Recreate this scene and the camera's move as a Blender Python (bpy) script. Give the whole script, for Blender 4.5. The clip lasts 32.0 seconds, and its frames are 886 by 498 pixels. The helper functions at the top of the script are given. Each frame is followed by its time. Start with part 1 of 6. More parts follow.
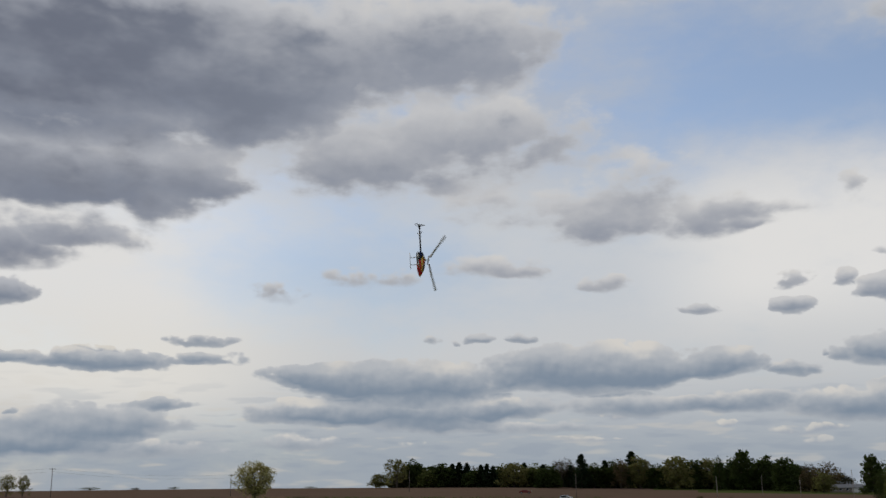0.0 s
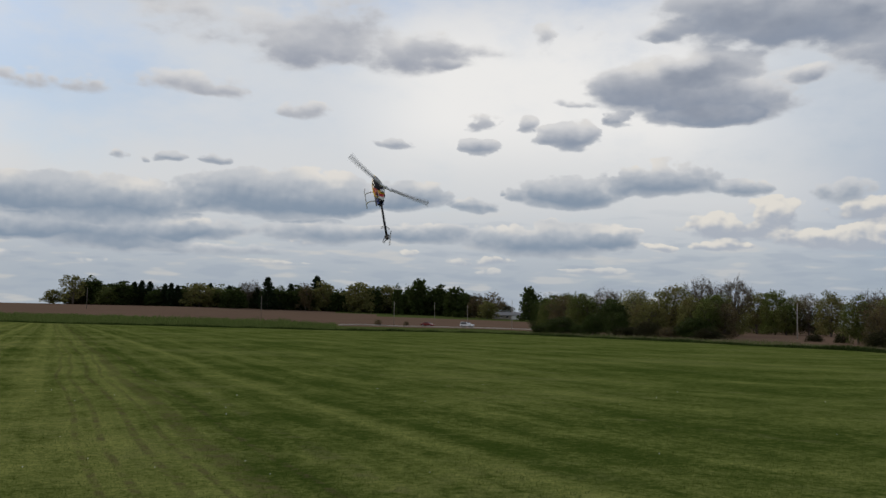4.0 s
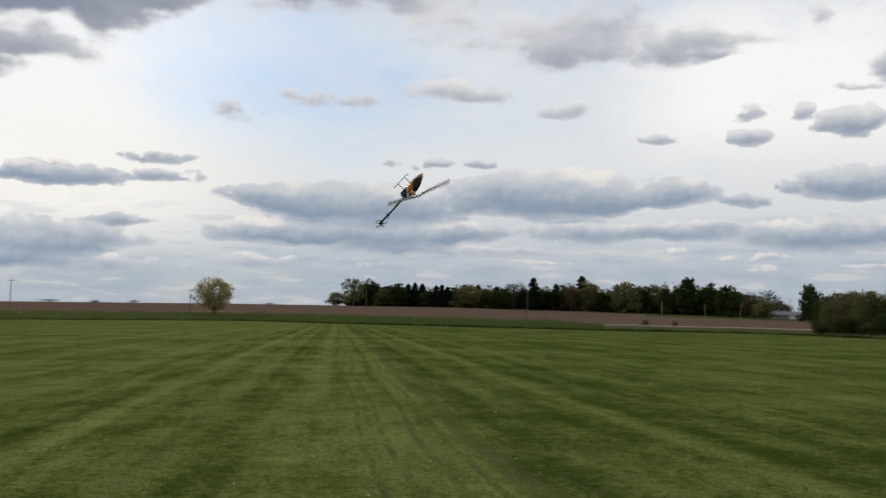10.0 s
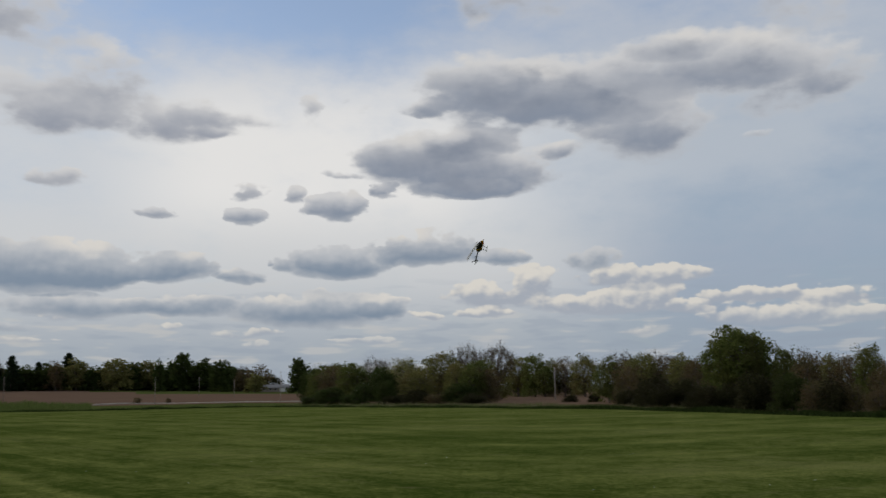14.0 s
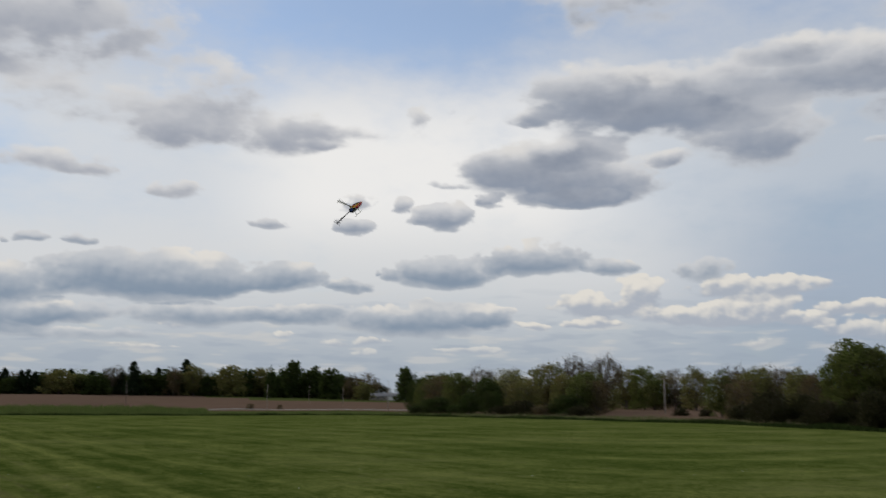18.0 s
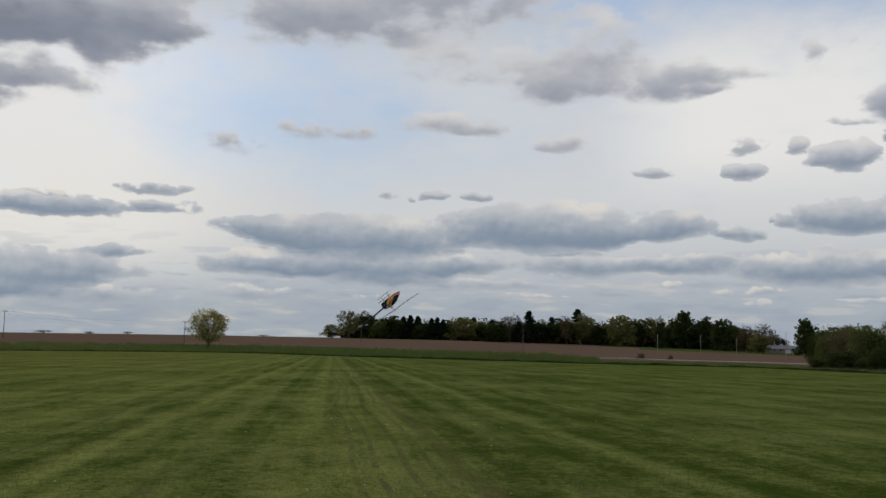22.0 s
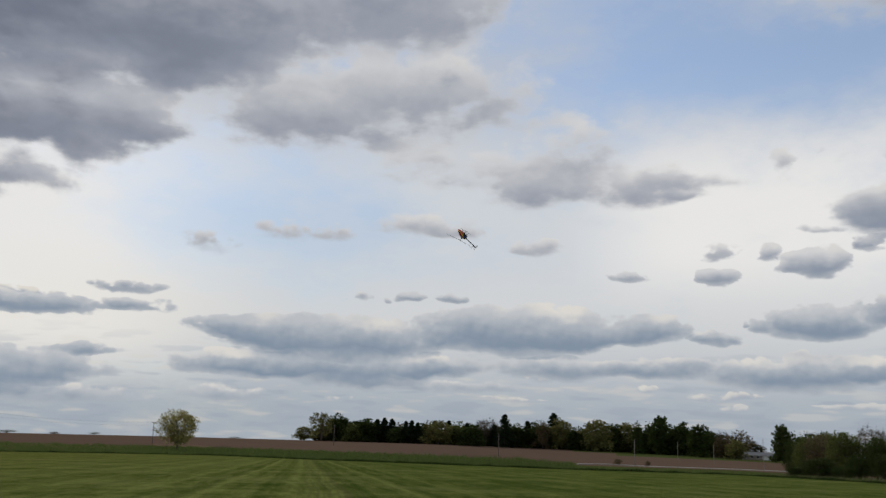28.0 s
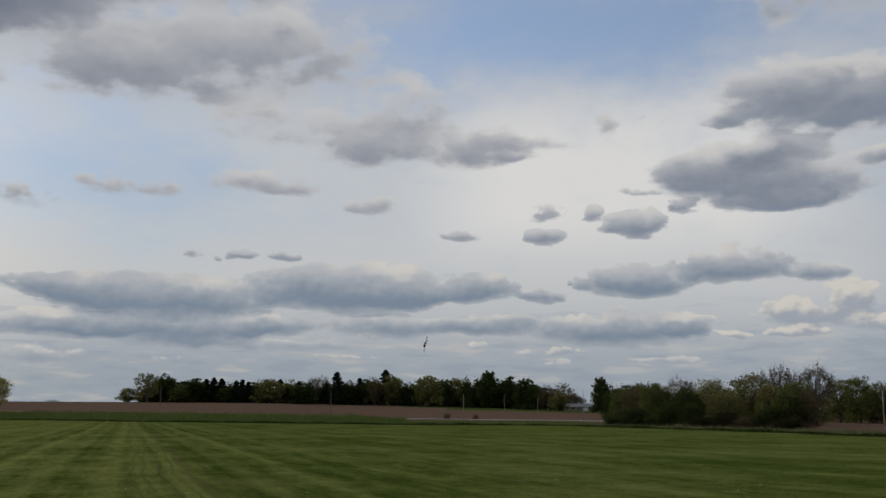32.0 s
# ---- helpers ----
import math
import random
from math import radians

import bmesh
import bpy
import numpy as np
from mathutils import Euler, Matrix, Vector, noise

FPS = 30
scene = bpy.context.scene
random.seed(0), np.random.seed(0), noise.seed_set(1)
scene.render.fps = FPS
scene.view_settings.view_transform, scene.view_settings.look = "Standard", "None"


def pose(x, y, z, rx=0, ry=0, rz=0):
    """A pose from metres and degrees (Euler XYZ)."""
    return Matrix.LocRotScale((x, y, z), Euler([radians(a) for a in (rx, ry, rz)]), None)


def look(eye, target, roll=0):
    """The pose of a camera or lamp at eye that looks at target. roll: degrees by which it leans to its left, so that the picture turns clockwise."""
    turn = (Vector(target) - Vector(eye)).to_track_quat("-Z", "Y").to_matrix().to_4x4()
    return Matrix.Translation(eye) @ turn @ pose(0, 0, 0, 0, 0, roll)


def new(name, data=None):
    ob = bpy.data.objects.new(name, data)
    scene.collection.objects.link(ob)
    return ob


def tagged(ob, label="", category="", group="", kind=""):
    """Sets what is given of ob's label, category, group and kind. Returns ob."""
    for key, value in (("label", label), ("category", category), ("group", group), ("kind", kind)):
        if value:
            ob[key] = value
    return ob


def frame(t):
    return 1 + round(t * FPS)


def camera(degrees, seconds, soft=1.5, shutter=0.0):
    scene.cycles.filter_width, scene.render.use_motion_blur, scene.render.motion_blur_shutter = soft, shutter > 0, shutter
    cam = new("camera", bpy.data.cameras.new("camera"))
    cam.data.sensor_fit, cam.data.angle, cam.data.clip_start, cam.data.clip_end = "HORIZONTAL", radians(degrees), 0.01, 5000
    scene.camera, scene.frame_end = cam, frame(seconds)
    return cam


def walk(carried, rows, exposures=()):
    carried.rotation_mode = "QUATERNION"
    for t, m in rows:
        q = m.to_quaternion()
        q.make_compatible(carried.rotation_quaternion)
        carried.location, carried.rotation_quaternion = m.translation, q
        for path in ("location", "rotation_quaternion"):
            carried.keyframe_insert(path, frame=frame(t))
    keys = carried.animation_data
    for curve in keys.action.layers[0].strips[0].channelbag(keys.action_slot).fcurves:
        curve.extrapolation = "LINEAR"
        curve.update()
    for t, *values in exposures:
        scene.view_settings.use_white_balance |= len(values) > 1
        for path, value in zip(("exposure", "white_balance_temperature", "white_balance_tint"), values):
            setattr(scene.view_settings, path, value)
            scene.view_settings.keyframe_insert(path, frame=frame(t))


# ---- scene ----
EYE = Vector((0.0, 0.0, 1.8))
SECONDS = 32.0


def bearing(az, el=0.0):
    """The unit direction at az degrees clockwise from north and el degrees above the level."""
    a, e = radians(az), radians(el)
    return Vector((math.sin(a) * math.cos(e), math.cos(a) * math.cos(e), math.sin(e)))


def aim(az, el, roll):
    """The pose of the hand-held camera, which turns about one standpoint."""
    return look(EYE, EYE + 10 * bearing(az, el), roll)


cam = camera(50.43, SECONDS, soft=1.5, shutter=0.12)
walk(cam, [
    (0.0, aim(2.87, 14.27, -0.33)),
    (0.5, aim(7.61, 11.86, -0.11)),
    (1.0, aim(14.33, 8.83, 0.02)),
    (1.5, aim(21.20, 8.69, -0.69)),
    (2.0, aim(24.49, 9.99, -0.19)),
    (2.5, aim(23.19, 7.61, 0.60)),
    (4.5, aim(19.84, 3.65, 0.82)),
    (5.0, aim(10.88, 4.42, 1.09)),
    (5.5, aim(9.18, 4.13, 0.67)),
    (6.0, aim(16.25, 2.96, -0.01)),
    (6.5, aim(25.96, 0.03, 1.02)),
    (7.0, aim(23.47, -3.61, 0.90)),
    (7.2, aim(11.71, -4.36, 0.96)),
    (7.3, aim(4.45, -3.40, 0.57)),
    (7.5, aim(-7.63, -0.68, 0.45)),
    (7.8, aim(-17.89, 2.50, 0.60)),
    (8.0, aim(-21.65, 2.92, 0.05)),
    (8.5, aim(-25.74, 5.77, -0.40)),
    (8.6, aim(-24.75, 5.92, -0.40)),
    (9.0, aim(-19.47, 3.85, -0.38)),
    (9.5, aim(-9.11, 2.99, 0.18)),
    (10.0, aim(5.42, 3.58, 0.91)),
    (10.5, aim(11.40, 4.99, 0.20)),
    (11.0, aim(18.44, 4.84, 0.01)),
    (11.5, aim(29.54, 3.71, -0.37)),
    (12.0, aim(34.08, 4.75, -0.87)),
    (12.5, aim(29.97, 6.99, -0.64)),
    (13.0, aim(29.97, 9.04, -0.46)),
    (13.5, aim(28.54, 8.50, -0.54)),
    (14.0, aim(35.52, 8.13, -0.94)),
    (14.5, aim(43.28, 7.97, -0.71)),
    (15.0, aim(45.37, 9.78, -0.75)),
    (15.5, aim(46.18, 9.46, -1.27)),
    (17.5, aim(39.94, 4.58, -0.25)),
    (18.0, aim(29.00, 8.80, 0.00)),
    (18.5, aim(13.83, 13.38, -0.16)),
    (19.0, aim(4.75, 13.59, -0.53)),
    (19.5, aim(0.14, 11.61, 0.20)),
    (20.0, aim(-5.18, 8.93, 1.23)),
    (20.5, aim(-6.90, 9.34, 0.86)),
    (21.0, aim(-2.28, 8.85, 0.76)),
    (21.5, aim(4.52, 6.98, 1.12)),
    (22.0, aim(5.65, 5.56, 1.13)),
    (22.5, aim(-1.92, 5.69, 1.42)),
    (23.0, aim(-8.65, 6.44, 1.20)),
    (23.5, aim(-10.30, 7.75, 1.39)),
    (24.0, aim(-12.25, 9.89, 1.54)),
    (24.5, aim(-16.05, 10.95, 1.48)),
    (25.0, aim(-17.77, 10.87, 1.36)),
    (25.5, aim(-14.44, 10.88, 0.96)),
    (26.0, aim(-7.85, 10.62, 0.54)),
    (26.5, aim(2.98, 10.53, 1.03)),
    (28.5, aim(8.48, 12.12, 1.12)),
    (29.0, aim(11.76, 12.45, 0.34)),
    (29.5, aim(13.96, 13.80, 0.53)),
    (30.0, aim(13.31, 14.26, 0.45)),
    (30.5, aim(15.00, 14.14, 0.16)),
    (31.0, aim(16.46, 14.00, 0.25)),
    (31.5, aim(16.80, 12.10, 0.23)),
    (32.0, aim(17.27, 9.39, 0.30)),
], exposures=[(0.0, -0.38), (1.0, -0.36), (2.0, -0.36), (4.5, -0.16), (5.0, -0.16), (5.6, -0.08), (6.3, 0.15), (7.0, 0.58), (7.5, 0.6), (7.8, 0.3), (8.0, 0.06), (8.5, -0.11), (9.0, -0.18),
              (10.0, -0.01), (11.0, -0.02), (12.0, 0.01), (13.0, -0.36), (14.0, -0.32), (15.0, -0.28), (17.5, -0.14), (19.0, -0.38), (20.0, -0.49), (21.0, -0.48), (22.0, -0.28), (23.0, -0.12), (24.0, -0.16),
              (25.0, -0.38), (26.0, -0.36), (29.0, -0.21), (30.0, -0.41), (31.0, -0.46), (32.0, -0.50)])

# ---- sky and sun: broken cloud in the late afternoon, the sun veiled ----
SUN_AZ, SUN_EL = -38.0, 27.0
world = bpy.data.worlds.new("sky")
world.cycles.sampling_method, world.cycles.sample_map_resolution = "MANUAL", 512
world.use_nodes = True
wn, wl = world.node_tree.nodes, world.node_tree.links
wn.clear()


def wnode(kind, **values):
    n = wn.new(kind)
    for key, value in values.items():
        n.inputs[int(key[1:])].default_value = value
    return n


def wmath(op, a, b=None, c=None, clamp=False):
    n = wn.new("ShaderNodeMath")
    n.operation, n.use_clamp = op, clamp
    for i, v in enumerate((a, b, c)):
        if v is None:
            continue
        if isinstance(v, (int, float)):
            n.inputs[i].default_value = v
        else:
            wl.new(v, n.inputs[i])
    return n.outputs[0]


def wstep(v, lo, hi):
    n = wn.new("ShaderNodeMapRange")
    n.interpolation_type = "SMOOTHSTEP"
    wl.new(v, n.inputs[0])
    for i, edge_at in ((1, lo), (2, hi)):
        if isinstance(edge_at, (int, float)):
            n.inputs[i].default_value = edge_at
        else:
            wl.new(edge_at, n.inputs[i])
    return n.outputs[0]


def wmix(f, a, b):
    n = wn.new("ShaderNodeMix")
    n.data_type = "RGBA"
    if isinstance(f, (int, float)):
        n.inputs[0].default_value = f
    else:
        wl.new(f, n.inputs[0])
    for i, v in ((6, a), (7, b)):
        if isinstance(v, tuple):
            n.inputs[i].default_value = (*v, 1)
        else:
            wl.new(v, n.inputs[i])
    return n.outputs[2]


def wnoise(v, scale, detail, rough=0.55):
    n = wn.new("ShaderNodeTexNoise")
    wl.new(v, n.inputs["Vector"])
    n.inputs["Scale"].default_value, n.inputs["Detail"].default_value = scale, detail
    n.inputs["Roughness"].default_value = rough
    return n


coord = wn.new("ShaderNodeTexCoord").outputs["Generated"]
split = wn.new("ShaderNodeSeparateXYZ")
wl.new(coord, split.inputs[0])
az_deg = wmath("MULTIPLY", wmath("ARCTAN2", split.outputs[0], split.outputs[1]), 180 / math.pi)
el_deg = wmath("MULTIPLY", wmath("ARCSINE", split.outputs[2]), 180 / math.pi)
flat = wn.new("ShaderNodeCombineXYZ")
wl.new(az_deg, flat.inputs[0])
wl.new(el_deg, flat.inputs[1])
# cloud forms lie flatter towards the horizon
squash = wn.new("ShaderNodeCombineXYZ")
wl.new(az_deg, squash.inputs[0])
wl.new(wmath("MULTIPLY", el_deg, 1.9), squash.inputs[1])
warp = wnoise(squash.outputs[0], 0.50, 3, 0.5)
push = wn.new("ShaderNodeVectorMath")
push.operation = "MULTIPLY_ADD"
wl.new(warp.outputs["Color"], push.inputs[0])
push.inputs[1].default_value = (2.6, 0.8, 0)
wl.new(flat.outputs[0], push.inputs[2])
centred = wn.new("ShaderNodeVectorMath")
centred.operation = "SUBTRACT"
wl.new(push.outputs[0], centred.inputs[0])
centred.inputs[1].default_value = (1.3, 0.4, 0)
billow = wnoise(squash.outputs[0], 0.34, 5, 0.5)
# rounded heads of cumulus: cells of three sizes, laid side by side
heads_at = wn.new("ShaderNodeVectorMath")
heads_at.operation = "MULTIPLY"
wl.new(flat.outputs[0], heads_at.inputs[0])
heads_at.inputs[1].default_value = (1.0, 1.25, 0)


def heads(v):
    total = None
    for size, weight in ((0.55, 0.55), (1.25, 0.36), (2.8, 0.14)):
        n = wn.new("ShaderNodeTexVoronoi")
        n.voronoi_dimensions, n.feature = "2D", "SMOOTH_F1"
        wl.new(v, n.inputs["Vector"])
        n.inputs["Scale"].default_value, n.inputs["Smoothness"].default_value = size, 0.35
        one = wmath("MULTIPLY_ADD", n.outputs["Distance"], -2.0 * weight, 0.9 * weight)
        total = one if total is None else wmath("ADD", total, one)
    return total


heap = heads(heads_at.outputs[0])
# the same heads seen a little nearer to the light: the difference models their relief
lean = wn.new("ShaderNodeVectorMath")
lean.operation = "ADD"
wl.new(heads_at.outputs[0], lean.inputs[0])
lean.inputs[1].default_value = (-0.22, 0.40, 0)
relief = wmath("SUBTRACT", heap, heads(lean.outputs[0]))
sums = {"grey": None, "lit": None, "blue": None}


def puff(kind, az, el, wide, high, amount):
    """One body of cloud: an ellipse on the sky, in degrees, that the warp frays. The sums hold the
    weighted place within the clouds (x, y) and the thickness (z)."""
    wide, high = wide * (0.90 if el < 9 else 0.97), high * 1.02
    q = wn.new("ShaderNodeVectorMath")
    q.operation = "MULTIPLY_ADD"
    wl.new(centred.outputs[0], q.inputs[0])
    q.inputs[1].default_value = (1 / wide, 1 / high, 0)
    q.inputs[2].default_value = (-az / wide, -el / high, 1)
    r = wn.new("ShaderNodeVectorMath")
    r.operation = "LENGTH"
    wl.new(q.outputs[0], r.inputs[0])
    d = wmath("MULTIPLY_ADD", r.outputs["Value"], -amount * 1.55, amount * 2.75)
    d = wmath("MAXIMUM", d, 0.0)
    weighed = wn.new("ShaderNodeVectorMath")
    weighed.operation = "SCALE"
    wl.new(q.outputs[0], weighed.inputs[0])
    wl.new(d, weighed.inputs["Scale"])
    sums[kind] = weighed.outputs[0] if sums[kind] is None else wadd(sums[kind], weighed.outputs[0])


def wadd(a, b):
    n = wn.new("ShaderNodeVectorMath")
    n.operation = "ADD"
    wl.new(a, n.inputs[0])
    wl.new(b, n.inputs[1])
    return n.outputs[0]


def cloud(az, el, wide, high, amount):
    puff("grey", az, el, wide, high, amount)


def lit_cloud(az, el, wide, high, amount):
    puff("lit", az, el, wide, high, amount)


def gap(az, el, wide, high, amount):
    puff("blue", az, el, wide * 1.2, high * 1.2, amount)


def parts_of(total):
    """Thickness, and the height within the cloud from -1 at its base to 1 at its crown."""
    n = wn.new("ShaderNodeSeparateXYZ")
    wl.new(total, n.inputs[0])
    return n.outputs[2], wmath("DIVIDE", n.outputs[1], wmath("MAXIMUM", n.outputs[2], 0.02))


cloud(-8.0, 23.76, 3.7, 2.74, 0.85)
cloud(-10.8, 24.16, 2.4, 2.96, 0.8)
cloud(-1.2, 25.72, 8.8, 2.20, 0.5)
cloud(5.1, 26.39, 4.0, 2.25, 0.5)
cloud(2.0, 20.55, 10.2, 2.14, 0.65)
cloud(-2.3, 18.81, 4.9, 1.62, 0.6)
cloud(6.1, 22.20, 6.0, 1.99, 0.45)
cloud(5.3, 16.95, 3.1, 1.35, 0.5)
cloud(12.0, 16.38, 3.6, 1.88, 0.6)
cloud(15.6, 18.15, 2.9, 1.88, 0.45)
cloud(13.1, 15.37, 2.5, 0.86, 0.45)
cloud(18.8, 15.58, 3.0, 1.10, 0.75)
cloud(20.6, 16.25, 1.4, 0.75, 0.5)
cloud(23.8, 15.73, 2.1, 0.48, 0.5)
cloud(22.0, 14.95, 1.4, 0.27, 0.4)
cloud(27.5, 16.47, 0.6, 0.88, 0.6)
cloud(29.6, 17.09, 0.2, 0.23, 0.4)
cloud(30.9, 16.61, 0.5, 0.27, 0.25)
cloud(-1.4, 12.58, 3.0, 0.59, 0.4)
cloud(5.8, 13.15, 3.1, 0.68, 0.5)
cloud(7.9, 12.66, 1.4, 0.34, 0.4)
cloud(-7.2, 11.52, 1.8, 0.79, 0.25)
cloud(12.8, 12.00, 1.6, 0.45, 0.5)
cloud(18.3, 10.26, 1.0, 0.31, 0.5)
cloud(23.5, 10.14, 1.0, 0.44, 0.75)
cloud(23.7, 11.64, 0.9, 0.48, 0.6)
cloud(26.6, 11.49, 0.7, 0.41, 0.6)
cloud(29.2, 10.80, 1.6, 0.77, 0.85)
cloud(27.4, 10.56, 0.7, 0.34, 0.35)
cloud(31.9, 11.61, 0.6, 0.30, 0.45)
cloud(4.9, 8.79, 0.9, 0.27, 0.55)
cloud(7.6, 8.88, 1.1, 0.27, 0.65)
cloud(3.5, 8.57, 0.4, 0.17, 0.4)
cloud(2.2, 8.75, 0.4, 0.26, 0.25)
cloud(0.6, 6.19, 6.2, 1.04, 0.9)
cloud(-6.1, 6.54, 2.2, 0.50, 0.5)
cloud(-3.4, 6.36, 2.4, 0.70, 0.6)
cloud(11.9, 6.97, 5.6, 1.22, 0.95)
cloud(19.4, 7.02, 2.2, 0.74, 0.8)
cloud(23.2, 6.49, 1.2, 0.44, 0.55)
cloud(15.0, 6.67, 3.1, 0.74, 0.6)
cloud(25.0, 7.41, 0.3, 0.17, 0.4)
cloud(9.8, 7.45, 2.7, 0.84, 0.5)
cloud(-4.8, 4.41, 3.8, 0.62, 0.7)
cloud(1.4, 4.43, 5.4, 0.78, 0.7)
cloud(6.9, 4.65, 2.6, 0.59, 0.6)
cloud(14.3, 4.64, 4.1, 0.60, 0.55)
cloud(19.8, 4.76, 3.1, 0.54, 0.55)
cloud(27.8, 4.51, 4.9, 0.92, 0.75)
cloud(32.0, 4.55, 1.6, 0.52, 0.5)
cloud(-5.5, 2.68, 3.5, 0.43, 0.35)
cloud(3.1, 3.50, 3.2, 0.32, 0.35)
cloud(9.0, 3.42, 4.0, 0.33, 0.3)
cloud(32.7, 26.02, 4.2, 2.21, 0.45)
cloud(42.6, 25.19, 2.4, 1.79, 0.5)
cloud(39.5, 22.92, 3.8, 1.24, 0.3)
cloud(20.0, 28.80, 4.5, 0.48, 0.3)
cloud(-39.5, 18.29, 13.7, 3.17, 1.05)
cloud(-48.0, 15.96, 5.9, 2.45, 0.9)
cloud(-31.0, 17.41, 8.7, 2.63, 0.85)
cloud(-36.1, 15.26, 6.1, 1.31, 0.6)
cloud(-17.6, 17.96, 5.9, 1.96, 0.75)
cloud(-20.4, 17.07, 2.8, 1.16, 0.6)
cloud(-13.9, 15.81, 2.0, 1.15, 0.6)
cloud(-11.8, 18.27, 2.4, 1.60, 0.5)
cloud(-41.7, 11.37, 5.1, 1.63, 0.8)
cloud(-45.1, 11.01, 1.8, 0.80, 0.5)
cloud(-39.1, 12.82, 3.6, 1.15, 0.5)
cloud(-40.7, 10.44, 2.6, 0.82, 0.6)
cloud(-22.8, 13.61, 3.5, 1.28, 0.8)
cloud(-19.4, 14.72, 2.4, 0.84, 0.5)
cloud(-16.7, 13.95, 1.9, 0.67, 0.5)
cloud(-23.0, 10.86, 1.6, 0.68, 0.8)
cloud(-32.0, 12.12, 1.2, 0.54, 0.45)
cloud(-28.9, 12.03, 1.0, 0.37, 0.55)
cloud(-31.0, 9.77, 2.4, 0.61, 0.75)
cloud(-27.8, 9.72, 1.0, 0.48, 0.5)
cloud(-35.6, 9.55, 1.5, 0.40, 0.55)
cloud(-25.8, 9.31, 1.1, 0.34, 0.4)
cloud(-30.6, 6.15, 3.4, 0.62, 0.75)
cloud(-35.0, 4.56, 0.7, 0.24, 0.4)
cloud(-47.3, 4.52, 2.2, 0.44, 0.5)
cloud(-17.8, 7.21, 4.8, 0.48, 0.8)
cloud(-23.3, 7.23, 1.4, 0.34, 0.6)
cloud(-11.6, 8.48, 2.1, 0.30, 0.55)
cloud(-11.1, 7.45, 2.0, 0.37, 0.5)
cloud(-29.6, 3.89, 5.8, 0.96, 0.75)
cloud(-25.4, 4.63, 2.6, 0.34, 0.6)
cloud(-32.3, 2.87, 5.4, 1.02, 0.6)
cloud(-38.9, 2.68, 4.8, 0.73, 0.55)
cloud(-42.1, 3.48, 2.5, 0.39, 0.4)
cloud(-17.2, 3.79, 4.4, 0.82, 0.75)
cloud(-13.5, 4.80, 1.8, 0.30, 0.6)
cloud(-20.6, 2.98, 4.8, 0.82, 0.65)
cloud(-24.8, 2.50, 5.1, 0.82, 0.55)
cloud(-15.2, 2.23, 5.0, 0.61, 0.4)
cloud(-21.6, 4.36, 0.4, 0.17, 0.4)
cloud(-34.2, 24.32, 13.8, 2.78, 1.0)
cloud(-19.2, 24.73, 11.9, 2.27, 0.85)
cloud(-9.0, 23.83, 7.2, 1.62, 0.5)
cloud(37.5, 18.29, 3.2, 1.33, 0.8)
cloud(40.3, 17.00, 4.6, 1.69, 0.9)
cloud(44.6, 17.52, 5.3, 1.69, 0.85)
cloud(48.1, 15.25, 3.4, 1.87, 0.95)
cloud(51.8, 18.50, 4.9, 1.50, 0.7)
cloud(56.6, 17.22, 4.1, 1.99, 0.75)
cloud(49.7, 19.59, 2.9, 0.67, 0.5)
cloud(34.4, 16.68, 1.5, 0.47, 0.6)
cloud(34.8, 13.51, 3.8, 1.42, 0.95)
cloud(38.6, 12.91, 3.3, 1.36, 0.9)
cloud(36.8, 14.57, 2.1, 0.85, 0.75)
cloud(32.8, 13.77, 2.4, 0.84, 0.7)
cloud(36.9, 11.69, 2.7, 0.48, 0.7)
cloud(39.3, 14.62, 1.8, 0.54, 0.6)
cloud(31.8, 11.90, 0.6, 0.30, 0.5)
cloud(43.0, 13.96, 1.2, 0.48, 0.65)
cloud(29.3, 12.62, 1.0, 0.20, 0.4)
cloud(29.0, 7.32, 3.2, 0.82, 0.9)
cloud(34.6, 8.16, 3.2, 0.88, 0.8)
cloud(39.3, 7.51, 1.5, 0.44, 0.55)
cloud(57.6, 22.39, 4.2, 1.60, 0.45)
cloud(57.8, 20.26, 2.1, 0.81, 0.4)
cloud(66.3, 22.61, 6.3, 0.61, 0.35)
cloud(42.5, 23.33, 7.2, 1.30, 0.35)
cloud(70.9, 16.36, 0.9, 1.22, 0.4)
cloud(68.9, 11.89, 1.2, 0.31, 0.3)
cloud(63.6, 10.81, 1.3, 0.39, 0.3)
cloud(54.2, 14.00, 0.9, 0.24, 0.4)
cloud(38.0, 21.28, 1.4, 0.59, 0.35)
lit_cloud(34.2, 8.71, 1.1, 0.46, 0.55)
lit_cloud(27.7, 5.27, 1.2, 0.46, 0.45)
lit_cloud(31.5, 4.79, 1.3, 0.29, 0.45)
lit_cloud(34.3, 4.12, 0.8, 0.22, 0.5)
lit_cloud(13.0, 4.03, 1.0, 0.30, 0.4)
lit_cloud(19.4, 3.56, 0.8, 0.20, 0.35)
lit_cloud(23.8, 3.16, 2.0, 0.23, 0.4)
lit_cloud(23.4, 2.50, 1.5, 0.23, 0.35)
lit_cloud(30.9, 2.63, 2.2, 0.19, 0.4)
lit_cloud(11.7, 2.79, 2.0, 0.16, 0.3)
lit_cloud(1.2, 2.50, 1.6, 0.22, 0.3)
lit_cloud(-17.1, 7.81, 1.4, 0.24, 0.45)
lit_cloud(41.0, 6.14, 1.4, 0.75, 0.75)
lit_cloud(38.7, 5.33, 2.7, 0.68, 0.7)
lit_cloud(38.0, 4.22, 1.7, 0.30, 0.6)
cloud(44.5, 7.25, 1.9, 0.6, 0.35)
